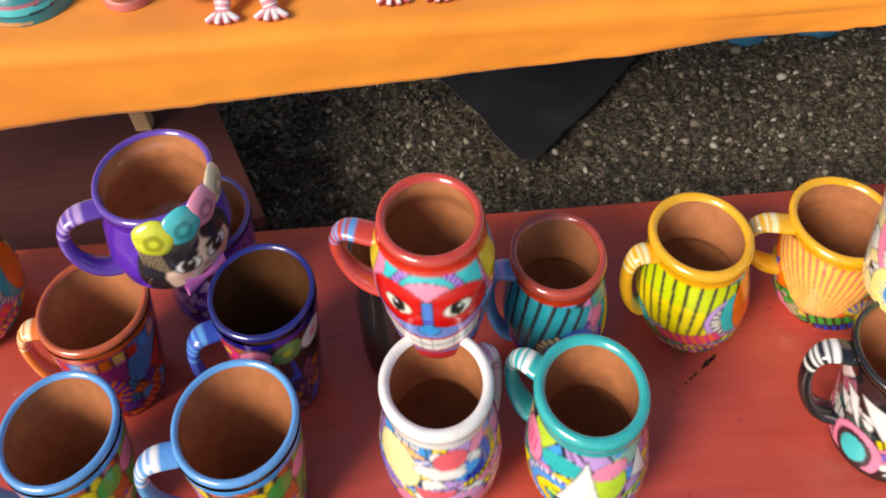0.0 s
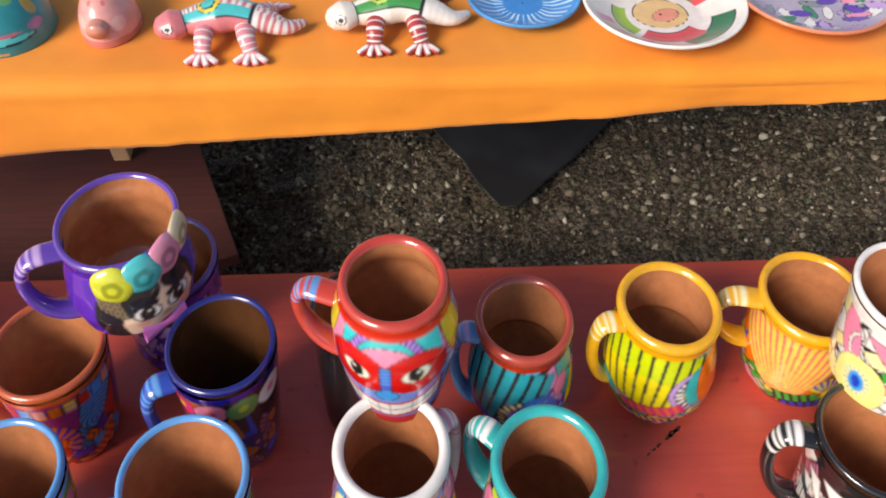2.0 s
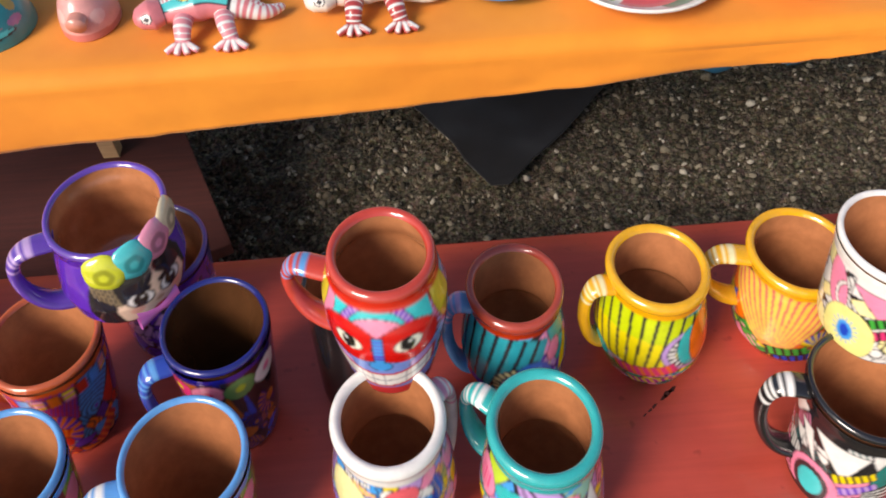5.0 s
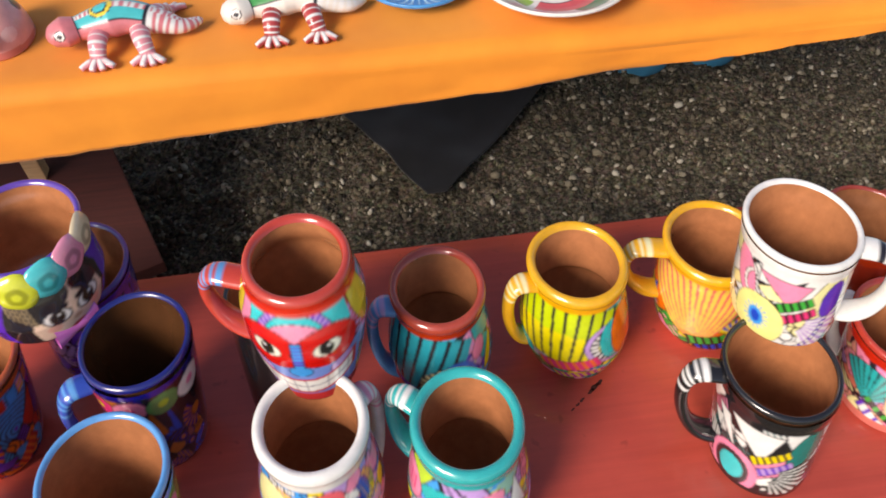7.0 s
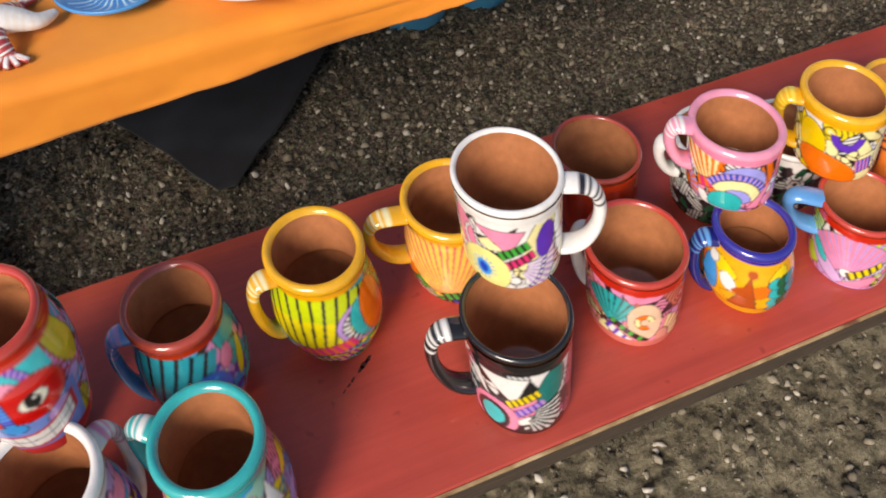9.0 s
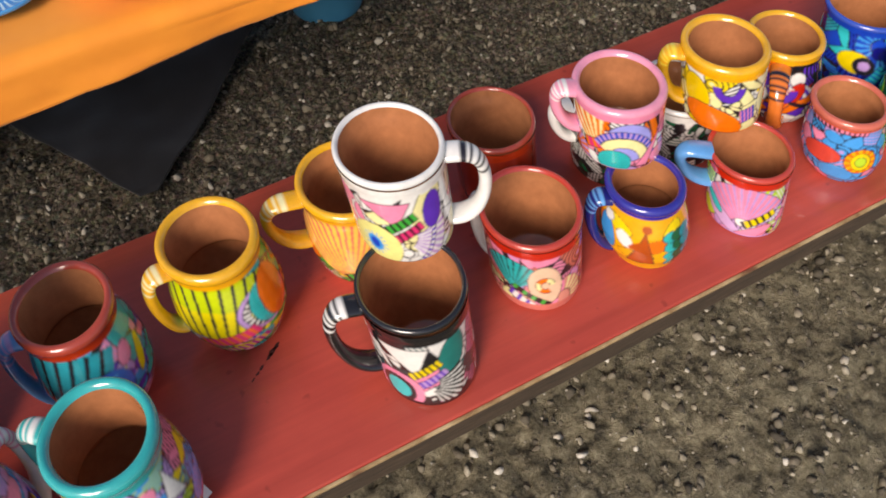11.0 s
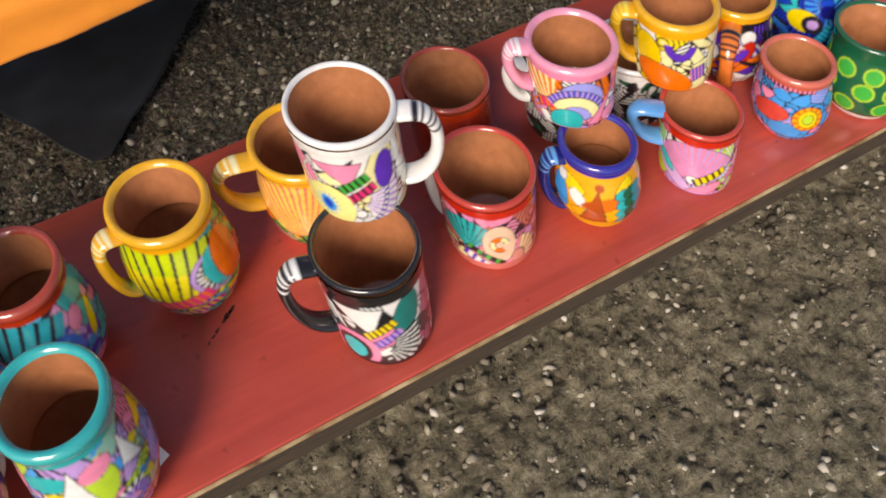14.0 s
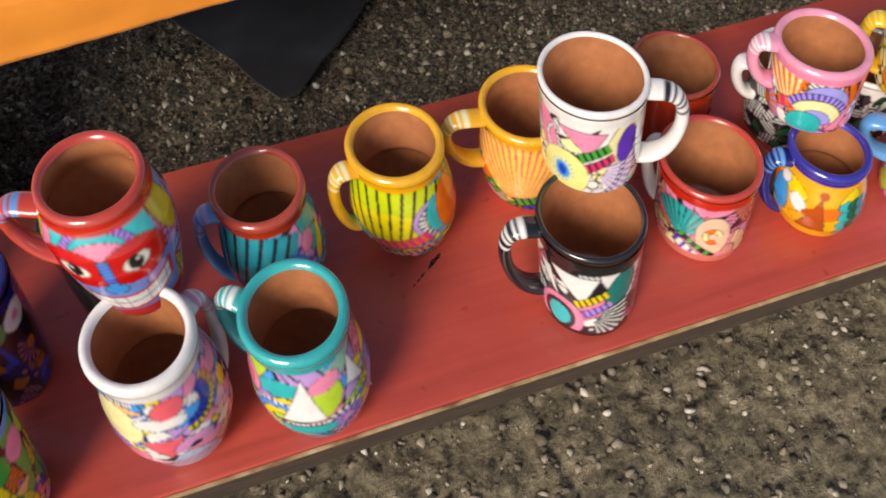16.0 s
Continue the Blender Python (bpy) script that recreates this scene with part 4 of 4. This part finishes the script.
mug("mug", "yellow-rimmed mug with orange figure, stacked on another mug", **at("yelor"), base_z=PLACE["red3"][3] + 0.0005, shape=STRAIGHT, lip=0.0033, band=GOLD, coat=CREAM, paint=paint_yellow_orange, handle=150, grip=GOLD, stripe=YELLOW, reach=0.018)
mug("mug", "small light-blue cup with red rim and yellow sun", **at("bluesun"), shape=ROUND, lip=0.0028, band=(0.60, 0.14, 0.09), coat=SKYB, paint=paint_blue_sun, handle=None)
mug("mug", "brown mug with yellow rim and purple arc", **at("brown"), shape=ROUND, lip=0.0028, band=GOLD, coat=ORANGEP, paint=paint_brown, handle=220, grip=ORANGEP, stripe=INK)
mug("mug", "dark green mug covered in lime scales", 0.602, 0.060, 0.035, 0.075, shape=ROUND, lip=0.0022, band=DKGREEN, paint=paint_dark_green, handle=None)
mug("mug", "dark blue mug with yellow-eyed pattern", 0.618, 0.150, 0.038, 0.080, shape=ROUND, lip=0.0022, band=BLUE, paint=paint_dark_blue, handle=None)
mug("mug", "dark patterned mug with a white handle standing among others", 0.345, 0.180, 0.036, 0.068, shape=STRAIGHT, lip=0.002, band=WHITE, paint=paint_dark_skulls, handle=166, grip=WHITE, stripe=None, reach=0.017, handle_top=0.94, handle_low=0.52)
mug("mug", "dark mug with a pale rim propping a stacked mug", 0.415, 0.165, 0.036, 0.060, shape=STRAIGHT, lip=0.002, band=WHITE, paint=paint_dark_skulls, handle=None)
mug("mug", "plain black mug half hidden under a stacked mug", -0.247, 0.182, 0.031, PLACE["whitebl"][3], shape=STRAIGHT, lip=0.002, band=BLACK, coat=BLACK, handle=None)
mug("mug", "red-rimmed mug painted as a grinning masked skull, stacked high", **at("skull"), base_z=PLACE["whitebl"][3] - 0.021, face=-9, shape=SKULL, lip=0.0033, band=REDP, paint=paint_mask_mug, handle=166, grip=REDP, stripe=SKYB, reach=0.031, dense=288, handle_low=0.30, handle_top=0.76)
mug("mug", "navy mug with pink flowers round its rim", **at("navyL"), inside=(0.085, 0.034, 0.013), shape=FLARED, lip=0.0022, band=NAVY, coat=NAVY, paint=paint_navy_flowers, handle=204, grip=BLUE, stripe=SKYB, reach=0.026)
mug("mug", "rust-red mug with a row of orange blocks", **at("redL"), shape=FLARED, lip=0.0025, band=(0.50, 0.10, 0.03), paint=paint_left_red, handle=188, grip=ORANGEP, stripe=CREAM, reach=0.024)
mug("mug", "light-blue rimmed mug with a band of yellow flowers", **at("blueF"), shape=FLARED, lip=0.0024, band=SKYB, coat=SKYB, paint=paint_blue_flowers, handle=192, grip=SKYB, stripe=WHITE, reach=0.034)
mug("mug", "light-blue rimmed mug with green and yellow flowers", **at("blueL"), shape=FLARED, lip=0.0024, band=SKYB, coat=SKYB, paint=paint_blue_flowers, handle=186, grip=SKYB, stripe=None, reach=0.034)
mug("mug", "plain purple mug standing behind the others", **at("purple2"), shape=STRAIGHT, lip=0.0022, band=(0.10, 0.045, 0.32), paint=paint_purple, handle=None)
mug("mug", "dark patterned mug with a yellow rim and feather strokes", -0.600, 0.238, 0.040, 0.088, shape=BELLY, lip=0.0028, band=GOLD, coat=ORANGEP, paint=paint_yellow, handle=None)



def paper_tag():
    bm = bmesh.new()
    box(bm, (-0.008, -0.0006, 0.0), (0.008, 0.0006, 0.024), 0.0003)
    ob = part("paper_tag", bm, PAPER_WHITE, None)
    ob.matrix_basis = pose(-0.0905, 0.0345, BENCH_TOP + 0.0005, -28, 0, 28)
    return tagged(ob, "small white paper tag leaning against a turquoise-rimmed mug", "paper tag")


paper_tag()


def flower_mug():
    root = mug("mug", "purple mug moulded as a doll-like head with a flower crown", **at("purple1"), base_z=PLACE["purple2"][3] + 0.0005, shape=ROUND, lip=0.0024, band=(0.115, 0.05, 0.36), paint=paint_head, handle=200, grip=(0.115, 0.05, 0.36), stripe=LILAC, reach=0.034, dense=288, handle_low=0.1)
    x, y, r, z = PLACE["purple1"]
    h = z - PLACE["purple2"][3] - 0.0005
    # crown of clay roses and a bow, modelled in relief
    for i, (ang, col) in enumerate(((-30, (0.62, 0.66, 0.04)), (-4, CYAN), (21, PINK), (44, (0.80, 0.66, 0.42)))):
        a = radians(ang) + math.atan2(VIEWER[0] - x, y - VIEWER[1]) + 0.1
        for_z = h * (0.80 + 0.035 * i)
        rows, cols = 12, 22
        pts = []
        for k in range(rows):
            s = k / (rows - 1) * math.pi / 2
            for j in range(cols):
                b = 2 * math.pi * j / cols
                rad = 0.0150 * math.cos(s) * (1 + 0.035 * math.cos(5 * b))
                up = 0.0055 * math.sin(s)
                t, v = rad * math.cos(b), rad * math.sin(b) * 0.95
                d = r * 1.03 + up - 0.002
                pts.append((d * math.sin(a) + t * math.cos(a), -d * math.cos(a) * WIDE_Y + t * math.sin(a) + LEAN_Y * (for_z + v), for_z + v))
        cc = np.empty((rows, cols, 3))
        cc[:] = col
        cc[8:10] = np.array(col) * 0.55
        grid_mesh("rose", pts, rows, cols, cc, GLAZE, root)
    a = math.atan2(VIEWER[0] - x, y - VIEWER[1]) + radians(12)
    pts, rows, cols = [], 14, 20
    for k in range(rows):
        s = k / (rows - 1)
        w = abs(s - 0.5) * 0.010 + 0.003
        for j in range(cols):
            b = 2 * math.pi * j / cols
            t, v, d = (s - 0.5) * 0.034, w * math.sin(b), r * 0.86 + 0.003 + 0.0035 * math.cos(b)
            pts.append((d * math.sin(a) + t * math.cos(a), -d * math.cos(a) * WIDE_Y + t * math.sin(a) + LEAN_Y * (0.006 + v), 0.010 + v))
    cc = np.empty((rows, cols, 3))
    cc[:] = (0.62, 0.16, 0.50)
    grid_mesh("bow", pts, rows, cols, cc, GLAZE, root, "magenta bow at the base")


def paint_head(c, U, V, h, r):
    brush(c, V > 0, (0.115, 0.05, 0.36))
    ell(c, U, V, 0.002, 0.34 * h, 0.038, 0.60 * h, 0, (0.020, 0.016, 0.018), 0)
    ell(c, U, V, 0.009, 0.24 * h, 0.027, 0.44 * h, 0, (0.74, 0.55, 0.43), 0)
    ell(c, U, V, -0.006, 0.50 * h, 0.018, 0.14 * h, 24, (0.020, 0.016, 0.018), 0)
    ell(c, U, V, 0.026, 0.54 * h, 0.015, 0.12 * h, -22, (0.020, 0.016, 0.018), 0)
    for i in range(6):
        bars(c, U, V, -0.032 + 0.003 * i, (0.62 - 0.03 * i) * h, 0.001, 0.022, 1, 12, (0.34, 0.26, 0.16), (0.34, 0.26, 0.16), 0)
    for s in (-1, 1):
        x = 0.010 + s * 0.0118
        ell(c, U, V, x, 0.335 * h, 0.0086, 0.0052, s * 8, (0.78, 0.74, 0.70), 0.0014)
        ell(c, U, V, x, 0.335 * h, 0.0052, 0.0056, 0, (0.03, 0.018, 0.012), 0)
        ell(c, U, V, x + 0.0016, 0.36 * h, 0.0012, 0.0012, 0, WHITE, 0)
        bars(c, U, V, x, 0.445 * h, 0.0185, 0.0034, 1, s * 12, INK, INK, 0)
        ell(c, U, V, x + s * 0.004, 0.20 * h, 0.005, 0.004, 0, (0.74, 0.42, 0.34), 0)
    ell(c, U, V, 0.011, 0.08 * h, 0.0066, 0.0030, 0, (0.55, 0.10, 0.12), 0)
    ell(c, U, V, 0.0105, 0.205 * h, 0.0034, 0.0022, 0, (0.52, 0.33, 0.24), 0)


flower_mug()

# ---- painted clay figures and dishes on the orange cloth ----
CLOTH_Z = TABLE_TOP + 0.0035


def blob(bm_pts, spine, radii, n=18, flat=0.8):
    """Rows of points round a spine."""
    rows = []
    for i, (p, r) in enumerate(zip(spine, radii)):
        a, b = Vector(spine[max(i - 1, 0)]), Vector(spine[min(i + 1, len(spine) - 1)])
        d = (b - a).normalized()
        side = d.cross(Vector((0, 0, 1)))
        side = side.normalized() if side.length > 1e-4 else Vector((1, 0, 0))
        up = side.cross(d).normalized()
        rows.append([tuple(Vector(p) + side * r * math.cos(2 * math.pi * j / n) + up * r * flat * math.sin(2 * math.pi * j / n)) for j in range(n)])
    bm_pts.append(rows)
    return bm_pts


def joined(name, tubes, colours, label, category, group):
    """One plain mesh from several closed tubes."""
    verts, faces, cols = [], [], []
    for rows, colour in zip(tubes, colours):
        start, n = len(verts), len(rows[0])
        for i, row in enumerate(rows):
            verts += row
            for j in range(n):
                cols.append(colour(i / max(1, len(rows) - 1), j / n))
        for i in range(len(rows) - 1):
            for j in range(n):
                k = (j + 1) % n
                faces.append((start + i * n + j, start + i * n + k, start + (i + 1) * n + k, start + (i + 1) * n + j))
        faces.append(tuple(start + j for j in reversed(range(n))))
        faces.append(tuple(start + (len(rows) - 1) * n + j for j in range(n)))
    me = bpy.data.meshes.new(name)
    me.from_pydata(verts, [], faces)
    smooth(me)
    at_ = me.color_attributes.new("paint", "FLOAT_COLOR", "POINT")
    rgba = np.ones((len(verts), 4), np.float32)
    rgba[:, :3] = cols
    at_.data.foreach_set("color", rgba.ravel())
    me.materials.append(FIGURE)
    return tagged(new(name, me), label, category, group)


def curve(points, n):
    """A smooth run of n points through the given ones."""
    pts = [Vector(p) for p in points]
    out = []
    for i in range(n):
        s = i / (n - 1) * (len(pts) - 1)
        k = min(int(s), len(pts) - 2)
        f = s - k
        p0, p1, p2, p3 = pts[max(k - 1, 0)], pts[k], pts[k + 1], pts[min(k + 2, len(pts) - 1)]
        out.append(0.5 * ((2 * p1) + (p2 - p0) * f + (2 * p0 - 5 * p1 + 4 * p2 - p3) * f * f + (3 * p1 - p0 - 3 * p2 + p3) * f ** 3))
    return out


def lizard(x, y, body, back, legs, label, size=1.0, spot=YELLOW):
    tubes, colours = [], []

    def P(u, v, w):
        return (x + u * size, y + v * size, CLOTH_Z + w * size)

    spine = curve([P(-0.064, -0.004, 0.014), P(-0.048, 0.0, 0.017), P(-0.030, 0.006, 0.017), P(0.0, 0.010, 0.020), P(0.028, 0.006, 0.016), P(0.048, 0.004, 0.010), P(0.064, 0.016, 0.007)], 110)
    rad = np.interp(np.linspace(0, 1, 110), [0, 0.06, 0.16, 0.26, 0.45, 0.62, 0.8, 0.97, 1], [0.004, 0.011, 0.0155, 0.012, 0.0185, 0.0145, 0.009, 0.004, 0.0015]) * size
    blob(tubes, spine, rad, 64)

    def skin(s, j):
        top = 0.08 < j < 0.42
        eye = math.hypot((s - 0.125) / 0.030, (min(abs(j - 0.43), abs(j - 0.07))) / 0.055)
        if s < 0.24:
            return INK if eye < 0.55 else (WHITE if eye < 1 else (INK if eye < 1.2 else ((0.5, 0.06, 0.08) if 0.5 < j < 0.56 else body)))
        if abs(s - 0.25) < 0.006 or abs(s - 0.62) < 0.006:
            return INK
        ring = math.hypot((s - 0.42) / 0.055, (j - 0.25) / 0.11)
        if ring < 1:
            return INK if 0.55 < ring < 0.68 or ring > 0.93 else (spot if ring > 0.6 else back)
        if abs(j - 0.25) < 0.035:
            return WHITE if int(s * 60) % 2 else body
        if top and s < 0.62:
            return INK if abs(abs(j - 0.25) - 0.16) < 0.01 else back
        if s > 0.62 and int(s * 46) % 2:
            return WHITE
        return body

    colours.append(skin)
    for u0, u1, v in ((-0.020, -0.022, -0.030), (0.012, 0.020, -0.030), (-0.016, -0.010, 0.046), (0.018, 0.032, 0.044)):
        leg = curve([P(u0, 0.006, 0.015), P((u0 + u1) / 2, v * 0.55, 0.014), P(u1, v * 0.85, 0.004)], 40)
        blob(tubes, leg, np.linspace(0.0095, 0.0065, 40) * size, 16)
        colours.append(lambda s, j: legs if (s * 7) % 1 < 0.7 else WHITE)
        for k in (-1, -0.3, 0.35, 1):
            sgn = 1 if v > 0 else -1
            toe = curve([P(u1, v * 0.85, 0.004), P(u1 + 0.007 * k, v * 0.85 + sgn * 0.006, 0.0045), P(u1 + 0.014 * k, v * 0.85 + sgn * 0.013 * (1.2 - 0.4 * abs(k)), 0.0025)], 7)
            blob(tubes, toe, np.linspace(0.0046, 0.0030, 7) * size, 10)
            colours.append(lambda s, j: WHITE if s > 0.35 and 0.1 < j < 0.4 else legs)
    return joined("lizard_figure", tubes, colours, label, "figurine", "clay figures")


lizard(-0.358, 0.447, (0.66, 0.20, 0.22), CYAN, (0.70, 0.26, 0.30), "pink painted clay lizard with turquoise back on orange cloth")
lizard(-0.2105, 0.456, (0.78, 0.74, 0.66), (0.05, 0.30, 0.08), (0.42, 0.05, 0.05), "white painted clay lizard with green back and red legs", 1.0, LIME)
lizard(-0.351, 0.563, (0.25, 0.25, 0.60), LILAC, (0.20, 0.26, 0.62), "blue painted clay lizard lying on the orange cloth")


def dome_figure(x, y, rx, ry, h, base, label, spots, nose=None):
    n, m = 200, 64
    rows = []
    for i in range(m):
        s = i / (m - 1) * math.pi / 2
        rows.append([(x + rx * math.cos(s) ** 0.85 * math.cos(2 * math.pi * j / n), y + ry * math.cos(s) ** 0.85 * math.sin(2 * math.pi * j / n), CLOTH_Z + h * math.sin(s)) for j in range(n)])

    def skin(s, j):
        ang = j * 360
        for (a0, s0, da, ds, c) in spots:
            if ((((ang - a0) + 180) % 360 - 180) / da) ** 2 + ((s - s0) / ds) ** 2 < 1:
                return c
        return base

    tubes, colours = [rows], [skin]
    if nose:
        blob(tubes, curve(nose[0], 8), nose[1], 16)
        colours.append(lambda s, j: nose[2])
    return joined("animal_figure", tubes, colours, label, "figurine", "clay figures")


FROG = (0.012, 0.22, 0.25)
frog_spots = [(275, 0.56, 9, 0.075, INK), (275, 0.56, 17, 0.14, (0.80, 0.84, 0.82)), (275, 0.56, 19, 0.155, INK), (222, 0.62, 8, 0.07, INK), (222, 0.62, 16, 0.13, (0.80, 0.84, 0.82)),
              (262, 0.27, 52, 0.030, (0.42, 0.12, 0.16)), (262, 0.20, 66, 0.045, CYAN), (262, 0.19, 69, 0.062, INK), (318, 0.72, 16, 0.08, (0.10, 0.30, 0.12)), (300, 0.86, 30, 0.05, CYAN), (345, 0.50, 10, 0.12, (0.42, 0.30, 0.05)),
              (335, 0.28, 12, 0.06, (0.30, 0.14, 0.30)), (250, 0.04, 40, 0.03, (0.55, 0.30, 0.12)), (200, 0.4, 12, 0.1, CYAN)]
dome_figure(-0.5594, 0.470, 0.041, 0.044, 0.042, FROG, "glossy teal painted clay frog on orange cloth", frog_spots)
pig_spots = [(90, 0.6, 70, 0.30, (0.04, 0.16, 0.07)), (20, 0.5, 14, 0.12, INK), (160, 0.5, 14, 0.12, INK), (246, 0.66, 7, 0.05, (0.62, 0.16, 0.16)), (294, 0.66, 7, 0.05, (0.62, 0.16, 0.16)), (225, 0.32, 16, 0.10, (0.78, 0.46, 0.42)),
             (312, 0.30, 16, 0.10, (0.78, 0.46, 0.42)), (270, 0.84, 40, 0.06, (0.60, 0.14, 0.20)), (270, 0.05, 120, 0.05, (0.55, 0.16, 0.14))]
dome_figure(-0.469, 0.472, 0.026, 0.034, 0.040, (0.72, 0.33, 0.30), "small pink painted clay pig with green floral back", pig_spots,
            ([(-0.469, 0.447, CLOTH_Z + 0.019), (-0.469, 0.435, CLOTH_Z + 0.018)], [0.0088] * 8, (0.60, 0.26, 0.20)))
dome_figure(-0.655, 0.470, 0.042, 0.034, 0.034, (0.07, 0.06, 0.28), "dark blue and red painted clay figure on orange cloth",
            [(300, 0.4, 40, 0.10, (0.50, 0.06, 0.10)), (250, 0.6, 30, 0.12, LILAC), (290, 0.7, 20, 0.08, SKYB), (270, 0.2, 60, 0.05, (0.55, 0.12, 0.2))])


def dish(x, y, r, edge, paint, label, deep=0.020):
    root = tagged(new("painted_dish"), label, "dish", "clay dishes")
    root.location = (x, y, CLOTH_Z - 0.001)
    n = 160
    prof = [(0.001, 0.0), (0.5, 0.0), (0.56, 0.002), (0.98, deep), (1.0, deep + 0.001), (1.0, deep + 0.003), (0.985, deep + 0.004)]
    prof = [(a * r if a > 0.01 else a, z) for a, z in prof]
    inner = [(r * q, 0.004 + (deep) * max(0, (q - 0.5) / 0.48) ** 1.4) for q in np.linspace(0.975, 0.02, 60)]
    rows, cols = [], []
    for q, z in prof:
        rows.append([(q * math.cos(2 * math.pi * j / n), q * math.sin(2 * math.pi * j / n), z) for j in range(n)])
    top = [[(q * math.cos(2 * math.pi * j / n), q * math.sin(2 * math.pi * j / n), z) for j in range(n)] for q, z in inner]
    allr = rows + top
    A = np.array(allr)
    c = np.empty((len(allr), n, 3))
    c[:] = edge
    sub = c[len(rows):]
    paint(sub, A[len(rows):, :, 0], A[len(rows):, :, 1], r)
    sub[:3] = edge
    grid_mesh("plate", allr, len(allr), n, c, FIGURE, root)
    return root


def paint_blue_dish(c, U, V, r):
    brush(c, U > -9, (0.04, 0.25, 0.62))
    fan(c, U, V, 0, 0, 0.35 * r, 0.86 * r, 0, 360, 30, (0.55, 0.75, 0.85), (0.04, 0.25, 0.62), 0, 0.3)


def paint_white_dish(c, U, V, r):
    brush(c, U > -9, (0.80, 0.74, 0.68))
    fan(c, U, V, 0, 0, 0.66 * r, 0.88 * r, 190, 262, 3, PINK, (0.80, 0.58, 0.58), 0)
    fan(c, U, V, 0, 0, 0.62 * r, 0.86 * r, 282, 350, 1, (0.03, 0.17, 0.06), (0.03, 0.17, 0.06))
    fan(c, U, V, 0, 0, 0.40 * r, 0.62 * r, 236, 320, 1, (0.68, 0.09, 0.09), (0.68, 0.09, 0.09))
    fan(c, U, V, 0, 0, 0.44 * r, 0.60 * r, 160, 226, 1, (0.30, 0.48, 0.05), (0.30, 0.48, 0.05))
    fan(c, U, V, 0, 0, 0.50 * r, 0.80 * r, 20, 120, 4, (0.70, 0.10, 0.10), (0.05, 0.25, 0.10))
    ell(c, U, V, 0.0, 0.02 * r, 0.34 * r, 0.30 * r, 0, (0.78, 0.52, 0.22))
    ell(c, U, V, 0.06 * r, -0.02 * r, 0.18 * r, 0.12 * r, 30, (0.80, 0.30, 0.20), 0.0005)


def paint_purple_dish(c, U, V, r):
    brush(c, U > -9, (0.45, 0.40, 0.50))
    rnd = random.Random(8)
    for _ in range(60):
        ell(c, U, V, rnd.uniform(-0.9, 0.9) * r, rnd.uniform(-0.9, 0.9) * r, 0.14 * r, 0.06 * r, rnd.uniform(0, 180), rnd.choice([LILAC, PINK, (0.05, 0.26, 0.12), WHITE, PURPLE, (0.25, 0.30, 0.30)]), 0.0006)


dish(-0.0957, 0.492, 0.053, (0.05, 0.28, 0.62), paint_blue_dish, "blue painted clay dish with radiating white strokes", 0.012)
dish(0.0290, 0.4700, 0.074, (0.80, 0.78, 0.72), paint_white_dish, "white-rimmed painted clay dish with red and green leaves", 0.018)
dish(0.1708, 0.486, 0.074, (0.70, 0.24, 0.12), paint_purple_dish, "coral-rimmed painted clay dish with purple and green flowers", 0.018)
